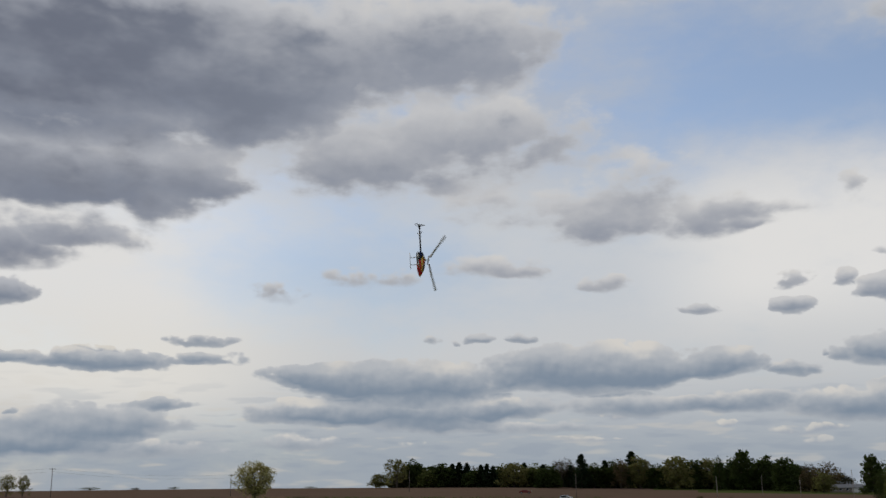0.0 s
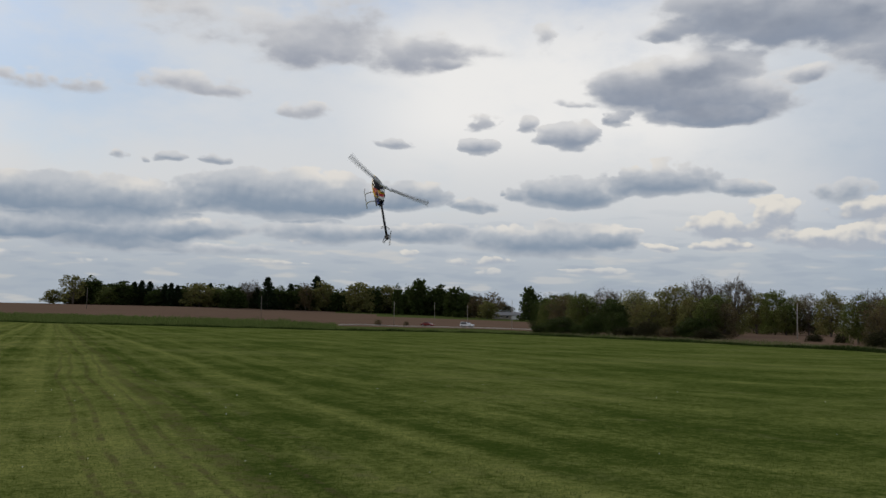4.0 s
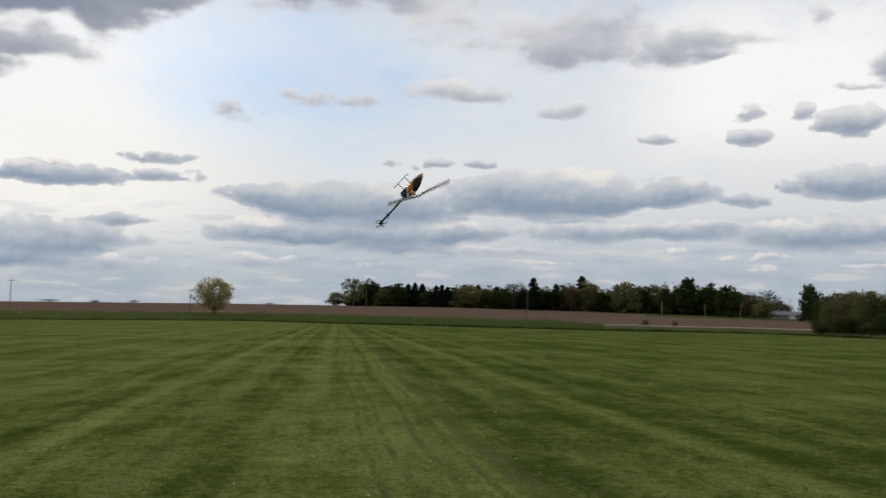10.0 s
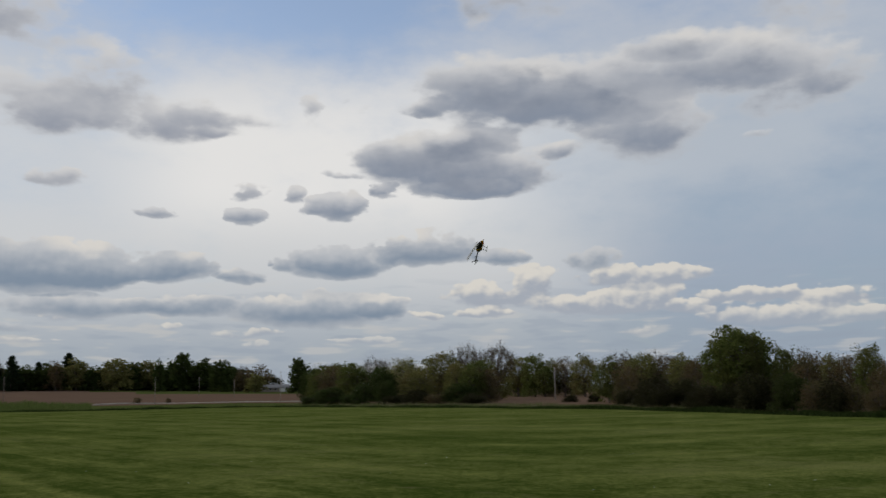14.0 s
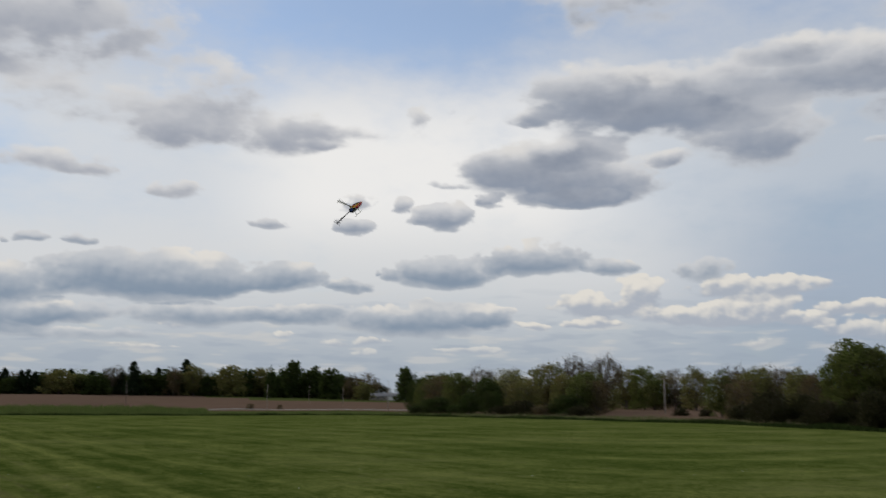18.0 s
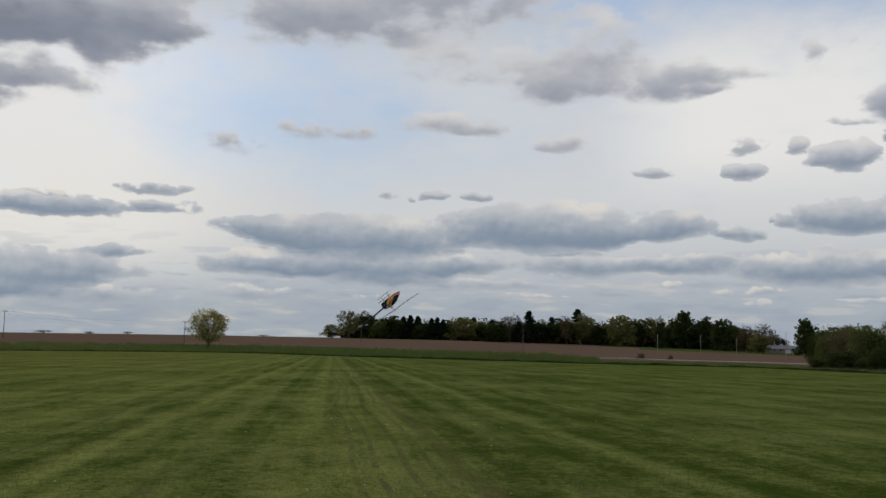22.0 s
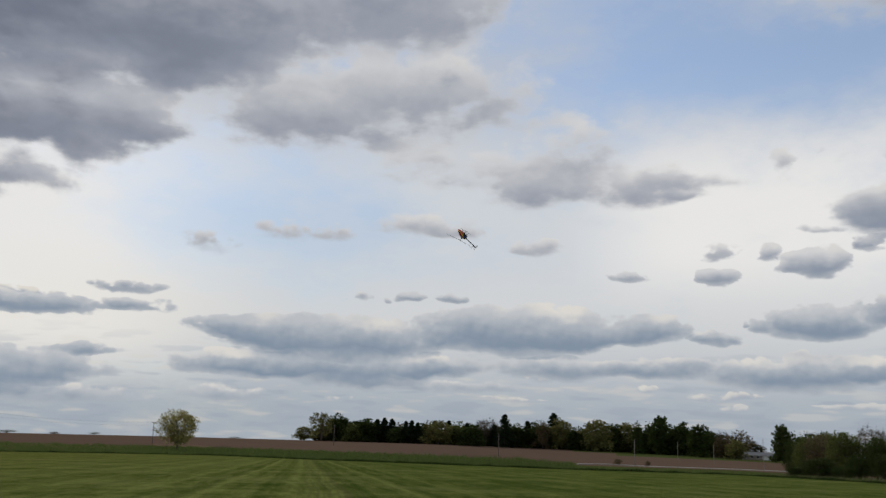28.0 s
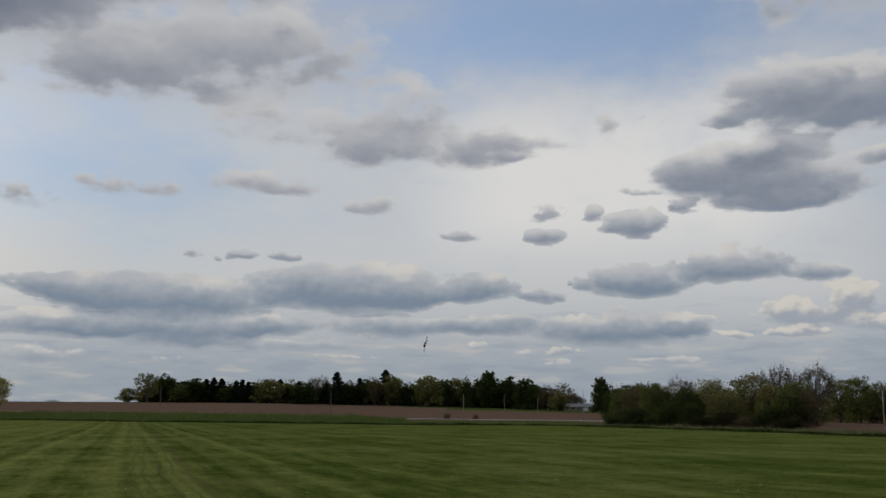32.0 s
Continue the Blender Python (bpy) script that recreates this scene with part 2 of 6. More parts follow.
lit_cloud(47.6, 6.17, 3.4, 0.62, 0.65)
lit_cloud(45.2, 4.60, 3.8, 0.61, 0.7)
lit_cloud(47.6, 5.15, 2.1, 0.48, 0.6)
lit_cloud(50.0, 4.25, 1.5, 0.37, 0.6)
lit_cloud(53.0, 4.86, 2.0, 0.44, 0.65)
lit_cloud(55.7, 4.79, 2.3, 0.44, 0.65)
lit_cloud(58.0, 4.56, 2.3, 0.43, 0.6)
lit_cloud(55.0, 3.74, 3.7, 0.60, 0.7)
lit_cloud(59.3, 3.62, 2.6, 0.46, 0.6)
lit_cloud(65.8, 3.41, 3.6, 0.45, 0.65)
lit_cloud(69.7, 3.57, 1.1, 0.28, 0.6)
lit_cloud(61.5, 2.84, 0.9, 0.20, 0.4)
lit_cloud(46.9, 3.01, 1.4, 0.24, 0.4)
lit_cloud(66.7, 2.81, 2.7, 0.25, 0.4)
cloud(-52.0, 18.0, 9.0, 4.0, 0.9)
lit_cloud(66.0, 3.5, 5.4, 0.7, 0.55)
cloud(-19.8, 26.38, 10.6, 3.64, 1.0)
cloud(-10.1, 25.66, 8.5, 3.22, 0.75)
cloud(-22.1, 21.34, 6.7, 1.54, 0.6)
cloud(-16.4, 18.21, 6.1, 1.62, 0.5)
cloud(-13.3, 20.80, 4.7, 1.31, 0.35)
cloud(5.4, 27.45, 6.4, 2.61, 0.5)
cloud(0.5, 27.15, 5.6, 2.29, 0.35)
cloud(-35.3, 18.43, 9.6, 2.55, 0.7)
cloud(-19.9, 22.08, 10.8, 1.98, 0.6)
cloud(-36.5, 22.0, 9.0, 3.0, 0.7)
gap(21.8, 24.70, 11.2, 6.00, 0.80)
gap(1.8, 23.50, 2.2, 1.13, 0.60)
gap(-7.0, 14.6, 4.5, 3.0, 0.22)
gap(-0.3, 11.5, 7.5, 2.7, 0.4)
gap(64.5, 7.97, 10.3, 3.91, 0.55)
gap(69.1, 18.42, 7.9, 7.37, 0.50)
gap(27.4, 22.27, 9.7, 2.17, 0.36)
gap(45.6, 23.01, 10.8, 2.60, 0.50)
gap(-2.5, 13.8, 7.5, 3.6, 0.45)
gap(-9.6, 13.31, 7.8, 3.51, 0.16)
gap(49.5, 10.09, 11.3, 1.37, 0.35)
# closed dark cloud deck, unseen overhead and behind, added to dim light from there
overhead = wstep(wnoise(squash.outputs[0], 0.07, 4).outputs[0], 0.42, 0.62)
beyond = wmath("MAXIMUM", wstep(el_deg, 26, 34), wmath("MAXIMUM", wstep(az_deg, 74, 90), wstep(wmath("MULTIPLY", az_deg, -1), 58, 75)))
grey, grey_high = parts_of(sums["grey"])
lit, lit_high = parts_of(sums["lit"])
blue, _ = parts_of(sums["blue"])
grey = wmath("MAXIMUM", grey, wmath("MULTIPLY", wmath("MULTIPLY_ADD", overhead, 0.8, 0.9), beyond))
sky = wn.new("ShaderNodeTexSky")
sky.sky_type, sky.sun_disc = "NISHITA", False
sky.sun_elevation, sky.sun_rotation = radians(SUN_EL), radians(SUN_AZ)
sky.air_density, sky.dust_density, sky.ozone_density = 1.0, 0.5, 3.0
air = wn.new("ShaderNodeVectorMath")
air.operation = "SCALE"
wl.new(sky.outputs[0], air.inputs[0])
wl.new(wmath("MULTIPLY_ADD", wstep(el_deg, 11, 22), 0.065, 0.115), air.inputs["Scale"])
# thin high veil, whiter to the side of the sun, a bluish haze along the horizon
streak = wnoise(squash.outputs[0], 0.11, 6, 0.6)
veil_cut = wstep(wmath("ADD", blue, wmath("MULTIPLY_ADD", streak.outputs[0], 2.6, -1.3)), -0.1, 1.5)
side = wstep(az_deg, 46, -14)
sunward = wstep(az_deg, -1, -15)
eastward = wmath("MULTIPLY", wstep(az_deg, 13, 22), wstep(az_deg, 42, 34))
bright = wmath("MAXIMUM", sunward, eastward)
far_east = wstep(az_deg, 38, 52)
low_veil = wmix(far_east, wmix(wstep(el_deg, 1.0, 8.0), (0.43, 0.485, 0.55), (0.74, 0.755, 0.77)), wmix(wstep(el_deg, 1.0, 8.0), (0.37, 0.44, 0.53), (0.42, 0.495, 0.605)))
veil = wmix(wmath("MULTIPLY", sunward, wstep(el_deg, 1.5, 6.5)), low_veil, (0.93, 0.905, 0.855))
mid_veil = wmix(far_east, wmix(bright, (0.72, 0.755, 0.80), (0.94, 0.93, 0.915)), (0.54, 0.60, 0.68))
veil = wmix(wstep(el_deg, 7.0, 12.0), veil, mid_veil)
veil = wmix(wstep(el_deg, 14.5, 23.0), veil, (0.56, 0.61, 0.70))
base = wmix(wmath("MULTIPLY", veil_cut, wmath("MULTIPLY_ADD", wstep(el_deg, 8, 18), 0.20, 0.46)), veil, air.outputs[0])
ruffle = wmath("MULTIPLY_ADD", billow.outputs[0], 1.4, -0.7)
# thin level bars of distant cloud above the horizon
bars = wn.new("ShaderNodeCombineXYZ")
wl.new(wmath("MULTIPLY", az_deg, 0.30), bars.inputs[0])
wl.new(wmath("MULTIPLY", el_deg, 1.6), bars.inputs[1])
bar = wnoise(bars.outputs[0], 1.0, 2, 0.5).outputs[0]
near_rim = wmath("MULTIPLY", wstep(el_deg, 7.5, 3.0), 0.42)
base = wmix(wmath("MULTIPLY", wstep(bar, 0.54, 0.68), near_rim), base, wmix(side, (0.70, 0.68, 0.65), (0.76, 0.71, 0.63)))
base = wmix(wmath("MULTIPLY", wstep(bar, 0.48, 0.34), near_rim), base, (0.36, 0.42, 0.51))
# sunlit cumulus: cream crowns over grey-blue bases
top_side = wstep(lit_high, -0.7, 0.2)
lit_body = wmath("ADD", lit, wmath("MULTIPLY", wmath("MULTIPLY", heap, wstep(lit, 0.02, 0.30)), wmath("MULTIPLY_ADD", top_side, 0.85, 0.10)))
lit_edge = wmath("MULTIPLY", wstep(lit_body, 0.12, 0.44), wmath("MULTIPLY_ADD", wstep(el_deg, 2.5, 4.5), 0.42, 0.50))
lit_tone = wmix(wstep(wmath("MULTIPLY_ADD", relief, 0.8, lit_high), -0.55, 0.75), (0.44, 0.48, 0.55), (0.84, 0.80, 0.73))
base = wmix(lit_edge, base, lit_tone)
# grey bodies: heaped crowns over level bases low down, soft and torn overhead
upper = wstep(el_deg, 10.5, 15.5)
heaped = wmath("MULTIPLY", wmath("MULTIPLY", wstep(grey_high, -0.8, 0.1), wmath("MULTIPLY_ADD", wstep(el_deg, 3.5, 6.0), 0.5, 0.5)), wmath("MULTIPLY_ADD", upper, -0.60, 0.80))
present = wstep(grey, 0.02, 0.34)
shaped = wmath("MULTIPLY_ADD", ruffle, wmath("MULTIPLY_ADD", upper, 1.35, 0.22), wmath("MULTIPLY", heap, heaped))
body = wmath("MULTIPLY_ADD", shaped, present, grey)
edge = wmath("MULTIPLY", wstep(body, 0.11, wmath("MULTIPLY_ADD", upper, 0.50, 0.36)), 0.97)
high = wmath("MULTIPLY_ADD", ruffle, wmath("MULTIPLY_ADD", upper, 0.35, 0.25), wmath("MULTIPLY_ADD", relief, wmath("MULTIPLY_ADD", upper, -0.15, 0.28), grey_high))
west = wstep(az_deg, 8, -22)
east = wstep(az_deg, 22, 32)
crown = wmix(wstep(el_deg, 12, 6), wmix(west, (0.74, 0.74, 0.75), (0.56, 0.58, 0.63)), (0.56, 0.59, 0.63))
under = wmix(wstep(el_deg, 13, 6), wmix(west, wmix(east, (0.36, 0.39, 0.46), (0.28, 0.325, 0.41)), (0.24, 0.27, 0.345)), (0.25, 0.32, 0.415))
tone = wmix(wstep(high, -0.8, 1.0), under, crown)
# the light shines through thin margins and catches the crowns here and there
thin = wmath("MULTIPLY", wstep(body, wmath("MULTIPLY_ADD", upper, 0.35, 0.75), 0.25), wmath("MULTIPLY_ADD", upper, 0.30, 0.35))
tone = wmix(thin, tone, (0.80, 0.79, 0.78))
patchy = wstep(wnoise(flat.outputs[0], 0.16, 2).outputs[0], 0.46, 0.62)
sunny = wmath("MULTIPLY", wmath("MULTIPLY", wstep(high, 0.30, 1.0), patchy), wmath("MULTIPLY_ADD", upper, -0.45, 0.85))
tone = wmix(sunny, tone, (0.86, 0.82, 0.76))
uneven = wstep(wnoise(squash.outputs[0], 0.13, 4, 0.55).outputs[0], 0.36, 0.62)
thick = wmath("MULTIPLY", wmath("MULTIPLY", wstep(body, 0.85, 2.1), wmath("MULTIPLY_ADD", uneven, 0.62, 0.36)), wstep(el_deg, 8, 12))
tone = wmix(thick, tone, wmix(west, wmix(east, (0.30, 0.335, 0.41), (0.235, 0.275, 0.355)), (0.175, 0.195, 0.255)))
result = wmix(edge, base, tone)
ground_glow = wmix(wstep(el_deg, -0.4, -0.05), (0.10, 0.11, 0.08), result)
back = wn.new("ShaderNodeBackground")
wl.new(ground_glow, back.inputs[0])
back.inputs[1].default_value = 1.0
wl.new(back.outputs[0], wn.new("ShaderNodeOutputWorld").inputs[0])
scene.world = world

sun = new("sun", bpy.data.lights.new("sun", "SUN"))
sun.data.energy, sun.data.angle, sun.data.color = 1.25, radians(14), (1.0, 0.93, 0.82)
sun.matrix_world = look(300 * bearing(SUN_AZ, SUN_EL), (0, 0, 0))

# ---- materials ----


class Mat:
    """A small node-graph writer for one Principled material."""

    def __init__(self, name, color=(0.5, 0.5, 0.5), rough=0.6, metal=0.0, spec=0.5):
        self.m = bpy.data.materials.new(name)
        self.m.use_nodes = True
        self.n, self.l = self.m.node_tree.nodes, self.m.node_tree.links
        self.b = self.n["Principled BSDF"]
        self.b.inputs["Base Color"].default_value = (*color, 1)
        self.b.inputs["Roughness"].default_value = rough
        self.b.inputs["Metallic"].default_value = metal
        self.b.inputs["Specular IOR Level"].default_value = spec
        self.geo = self.n.new("ShaderNodeNewGeometry")

    def pos(self, sx=1, sy=1, sz=1, rot=0.0, local=False):
        src = self.n.new("ShaderNodeTexCoord").outputs["Object"] if local else self.geo.outputs["Position"]
        mp = self.n.new("ShaderNodeMapping")
        self.l.new(src, mp.inputs[0])
        mp.inputs["Scale"].default_value = (sx, sy, sz)
        mp.inputs["Rotation"].default_value = (0, 0, radians(rot))
        return mp.outputs[0]

    def noise(self, v, scale, detail=3, rough=0.55):
        n = self.n.new("ShaderNodeTexNoise")
        self.l.new(v, n.inputs["Vector"])
        n.inputs["Scale"].default_value, n.inputs["Detail"].default_value, n.inputs["Roughness"].default_value = scale, detail, rough
        return n.outputs[0]

    def math(self, op, a, b=0.0, c=0.0):
        n = self.n.new("ShaderNodeMath")
        n.operation = op
        for i, v in enumerate((a, b, c)):
            if isinstance(v, (int, float)):
                n.inputs[i].default_value = v
            else:
                self.l.new(v, n.inputs[i])
        return n.outputs[0]

    def step(self, v, lo, hi):
        n = self.n.new("ShaderNodeMapRange")
        n.interpolation_type = "SMOOTHSTEP"
        self.l.new(v, n.inputs[0])
        n.inputs[1].default_value, n.inputs[2].default_value = lo, hi
        return n.outputs[0]

    def mix(self, f, a, b, blend="MIX"):
        n = self.n.new("ShaderNodeMix")
        n.data_type, n.blend_type = "RGBA", blend
        if isinstance(f, (int, float)):
            n.inputs[0].default_value = f
        else:
            self.l.new(f, n.inputs[0])
        for i, v in ((6, a), (7, b)):
            if isinstance(v, tuple):
                n.inputs[i].default_value = (*v, 1)
            else:
                self.l.new(v, n.inputs[i])
        return n.outputs[2]

    def random(self):
        return self.n.new("ShaderNodeObjectInfo").outputs["Random"]

    def island(self):
        return self.geo.outputs["Random Per Island"]

    def color(self, c):
        self.l.new(c, self.b.inputs["Base Color"])
        return self

    def rough(self, v):
        self.l.new(v, self.b.inputs["Roughness"])
        return self

    def bump(self, v, strength=0.4, dist=0.02):
        n = self.n.new("ShaderNodeBump")
        n.inputs["Strength"].default_value, n.inputs["Distance"].default_value = strength, dist
        self.l.new(v, n.inputs["Height"])
        self.l.new(n.outputs[0], self.b.inputs["Normal"])
        return self


def speckled(name, a, b, scale, rough=0.7, metal=0.0, bump=0.2, local=True, fine=8.0):
    """A plain surface with variation at two scales and a little relief."""
    m = Mat(name, a, rough, metal)
    p = m.pos(local=local)
    big, small = m.noise(p, scale, 4), m.noise(p, scale * fine, 3)
    m.color(m.mix(m.math("MULTIPLY_ADD", small, 0.5, m.math("MULTIPLY", big, 0.5)), a, b))
    m.bump(small, bump, 0.01)
    return m.m


def leaf_material(name, a, b, c):
    m = Mat(name, a, 0.8, 0.0, 0.05)
    v = m.math("FRACT", m.math("ADD", m.island(), m.random()))
    col = m.mix(v, a, b)
    col = m.mix(m.step(m.noise(m.pos(), 0.35, 2), 0.45, 0.7), col, c)
    m.color(col)
    # thin leaves let part of the light through
    through_leaf, blend = m.n.new("ShaderNodeBsdfTranslucent"), m.n.new("ShaderNodeMixShader")
    m.l.new(col, through_leaf.inputs["Color"])
    blend.inputs[0].default_value = 0.38
    m.l.new(m.b.outputs[0], blend.inputs[1])
    m.l.new(through_leaf.outputs[0], blend.inputs[2])
    m.l.new(blend.outputs[0], m.n["Material Output"].inputs["Surface"])
    return m.m


# lawn: mown lanes that run away from the camera, worn wheel tracks, clover-pale and dry patches
LANE_AZ = -1.0
lawn_m = Mat("mown_grass", (0.09, 0.14, 0.035), 0.95, 0.0, 0.0)
lp = lawn_m.pos()
lane_p = lawn_m.pos(rot=LANE_AZ)
sx = lawn_m.n.new("ShaderNodeSeparateXYZ")
lawn_m.l.new(lane_p, sx.inputs[0])
wob = lawn_m.noise(lawn_m.pos(0.05, 0.02, 1), 1.0, 2)
# the lanes run straight away ahead and bend off to both sides
ahead = lawn_m.math("ABSOLUTE", lawn_m.math("SUBTRACT", sx.outputs[0], 0.6))
lx = lawn_m.math("SMOOTH_MIN", ahead, lawn_m.math("MULTIPLY_ADD", sx.outputs[1], 0.8, 2.0), 9.0)
lx = lawn_m.math("MULTIPLY_ADD", wob, 1.4, lx)
lane = lawn_m.math("SINE", lawn_m.math("MULTIPLY", lx, 2 * math.pi / 1.55))
lane2 = lawn_m.math("SINE", lawn_m.math("MULTIPLY", lx, 2 * math.pi / 3.9))
# cross swaths, seen to the sides
stripe_v = lawn_m.n.new("ShaderNodeCombineXYZ")
lawn_m.l.new(lx, stripe_v.inputs[0])
cross = lawn_m.noise(stripe_v.outputs[0], 1.1, 3)
# clippings lie in short rows along the lanes
stripe_w = lawn_m.n.new("ShaderNodeCombineXYZ")
lawn_m.l.new(lawn_m.math("MULTIPLY", lx, 1.6), stripe_w.inputs[0])
lawn_m.l.new(lawn_m.math("MULTIPLY", lawn_m.math("MAXIMUM", ahead, sx.outputs[1]), 0.22), stripe_w.inputs[1])
patch = lawn_m.noise(lp, 0.11, 4)
mottle = lawn_m.noise(lp, 0.55, 4, 0.6)
tuft = lawn_m.noise(lp, 2.2, 4, 0.7)
clump = lawn_m.noise(lp, 8.0, 2, 0.6)
fine = lawn_m.noise(lp, 26, 3, 0.7)
stalk = lawn_m.noise(lp, 95, 2, 0.6)
swath = lawn_m.noise(stripe_w.outputs[0], 1.0, 4, 0.6)
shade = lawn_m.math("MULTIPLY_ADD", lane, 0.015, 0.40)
# lanes looked along show more: this effect of the view is put into colour
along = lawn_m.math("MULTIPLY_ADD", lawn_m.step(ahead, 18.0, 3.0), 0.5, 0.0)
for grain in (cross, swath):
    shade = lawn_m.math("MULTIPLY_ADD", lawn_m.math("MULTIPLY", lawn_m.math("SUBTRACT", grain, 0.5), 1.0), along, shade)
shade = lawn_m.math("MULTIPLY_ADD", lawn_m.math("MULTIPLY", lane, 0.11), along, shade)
for grain, weight in ((lawn_m.math("MULTIPLY_ADD", lane2, 0.055, 0.5), 1.0), (cross, 0.42), (swath, 0.42), (mottle, 0.62), (patch, 0.9), (tuft, 0.55), (clump, 0.95), (fine, 1.1), (stalk, 0.9)):
    shade = lawn_m.math("MULTIPLY_ADD", lawn_m.math("SUBTRACT", grain, 0.5), weight, shade)
# to the east the lawn's colour is darker
shade = lawn_m.math("MULTIPLY_ADD", lawn_m.step(lawn_m.math("MULTIPLY_ADD", wob, 2.0, sx.outputs[0]), 1.0, 4.5), -0.12, shade)
green = lawn_m.mix(lawn_m.step(shade, -0.15, 1.1), (0.043, 0.069, 0.011), (0.272, 0.290, 0.084))
green = lawn_m.mix(lawn_m.math("MULTIPLY", lawn_m.step(lawn_m.math("MULTIPLY_ADD", patch, 0.6, lawn_m.math("MULTIPLY", tuft, 0.4)), 0.50, 0.72), 0.8), green, (0.155, 0.160, 0.060))


def worn_line(at, wide, sway):
    """A wheel track along the lanes, worn through in places."""
    path = lawn_m.math("MULTIPLY_ADD", lawn_m.noise(lawn_m.pos(0.02, 0.06, 1), 1.0, 1), sway, sx.outputs[0])
    near = lawn_m.step(lawn_m.math("ABSOLUTE", lawn_m.math("SUBTRACT", path, at + sway * 0.5)), wide, wide * 0.4)
    return lawn_m.math("MULTIPLY", near, lawn_m.step(lawn_m.math("MULTIPLY_ADD", tuft, 0.6, lawn_m.math("MULTIPLY", clump, 0.4)), 0.44, 0.58))


for at, wide, sway in ((2.05, 0.26, 1.3), (0.4, 0.07, 1.3), (0.75, 0.08, 1.3), (1.25, 0.09, 1.3), (1.65, 0.07, 1.3), (2.7, 0.08, 1.3), (-4.6, 0.12, 3.0), (-5.3, 0.10, 3.0)):
    green = lawn_m.mix(lawn_m.math("MULTIPLY", worn_line(at, wide, sway), 0.66 if at > 0 else 0.42), green, (0.088, 0.070, 0.038))
track = lawn_m.step(lawn_m.math("ABSOLUTE", lawn_m.math("SUBTRACT", lawn_m.math("FRACT", lawn_m.math("MULTIPLY", lx, 1 / 6.9)), 0.5)), 0.035, 0.012)
bare = lawn_m.math("MULTIPLY", track, lawn_m.step(tuft, 0.46, 0.66))
green = lawn_m.mix(lawn_m.math("MULTIPLY", bare, 0.5), green, (0.120, 0.112, 0.055))
# the eastern half is fresher, the western drier
green = lawn_m.mix(lawn_m.math("MULTIPLY", lawn_m.step(sx.outputs[0], -4.0, 22.0), 0.30), green, (0.92, 1.0, 0.95), "MULTIPLY")
green = lawn_m.mix(lawn_m.math("MULTIPLY", lawn_m.step(sx.outputs[0], -6.0, -40.0), 0.60), green, (1.0, 0.92, 0.85), "MULTIPLY")
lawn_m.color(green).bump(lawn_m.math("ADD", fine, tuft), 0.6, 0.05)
LAWN = lawn_m.m

rough_m = Mat("rough_grass", (0.08, 0.12, 0.03), 0.95, 0, 0.0)
rp = rough_m.pos()
rg = rough_m.mix(rough_m.noise(rp, 0.8, 4), (0.046, 0.064, 0.018), (0.118, 0.138, 0.044))
az_mask = rough_m.n.new("ShaderNodeSeparateXYZ")
rough_m.l.new(rp, az_mask.inputs[0])
dry = rough_m.step(rough_m.math("ADD", az_mask.outputs[0], rough_m.math("MULTIPLY", rough_m.noise(rp, 0.05, 3), 60)), -15, -55)
tan = rough_m.mix(rough_m.step(rough_m.noise(rough_m.pos(0.02, 0.08, 1, rot=30), 1.0, 3), 0.42, 0.62), (0.235, 0.170, 0.085), (0.135, 0.150, 0.055))
rg = rough_m.mix(rough_m.math("MULTIPLY", dry, 0.85), rg, rough_m.mix(rough_m.noise(rp, 0.9, 4), tan, (0.27, 0.21, 0.12)))
rough_m.color(rg).bump(rough_m.noise(rp, 3, 3), 0.8, 0.2)
ROUGH = rough_m.m

soil_m = Mat("ploughed_soil", (0.12, 0.08, 0.055), 0.95, 0, 0.0)
sp = soil_m.pos()
furrow = soil_m.noise(soil_m.pos(0.02, 0.6, 1, rot=8), 1.0, 3)
sc = soil_m.mix(soil_m.math("MULTIPLY_ADD", furrow, 0.6, soil_m.math("MULTIPLY", soil_m.noise(sp, 0.05, 4), 0.4)), (0.105, 0.066, 0.046), (0.205, 0.145, 0.105))
soil_m.color(sc).bump(soil_m.noise(sp, 2, 3), 0.6, 0.15)
SOIL = soil_m.m

BLADE = leaf_material("grass_blades", (0.026, 0.050, 0.007), (0.145, 0.175, 0.042), (0.078, 0.105, 0.024))
WEED = leaf_material("tall_weeds", (0.075, 0.115, 0.03), (0.17, 0.215, 0.065), (0.13, 0.165, 0.05))
# dark leaf colour that stands for the shade at the weed strip's foot
WEED_SHADE = leaf_material("shaded_edge_weeds", (0.022, 0.038, 0.010), (0.05, 0.075, 0.02), (0.035, 0.055, 0.014))
DRYWEED = leaf_material("dry_weeds", (0.20, 0.17, 0.10), (0.30, 0.26, 0.17), (0.16, 0.15, 0.08))
CLOVER = speckled("flower_white", (0.6, 0.6, 0.55), (0.75, 0.75, 0.7), 30)
LEAF_DARK = leaf_material("leaves_dark_green", (0.036, 0.056, 0.016), (0.075, 0.105, 0.028), (0.06, 0.075, 0.024))
LEAF_MID = leaf_material("leaves_mid_green", (0.082, 0.112, 0.028), (0.165, 0.190, 0.055), (0.15, 0.155, 0.052))
LEAF_OLIVE = leaf_material("leaves_olive", (0.125, 0.132, 0.04), (0.245, 0.24, 0.085), (0.20, 0.172, 0.066))
# thicket leaves darkened: the shade low in the hedge is in their colour
LEAF_SHADE = leaf_material("leaves_thicket_shade", (0.026, 0.030, 0.012), (0.060, 0.058, 0.026), (0.044, 0.040, 0.02))
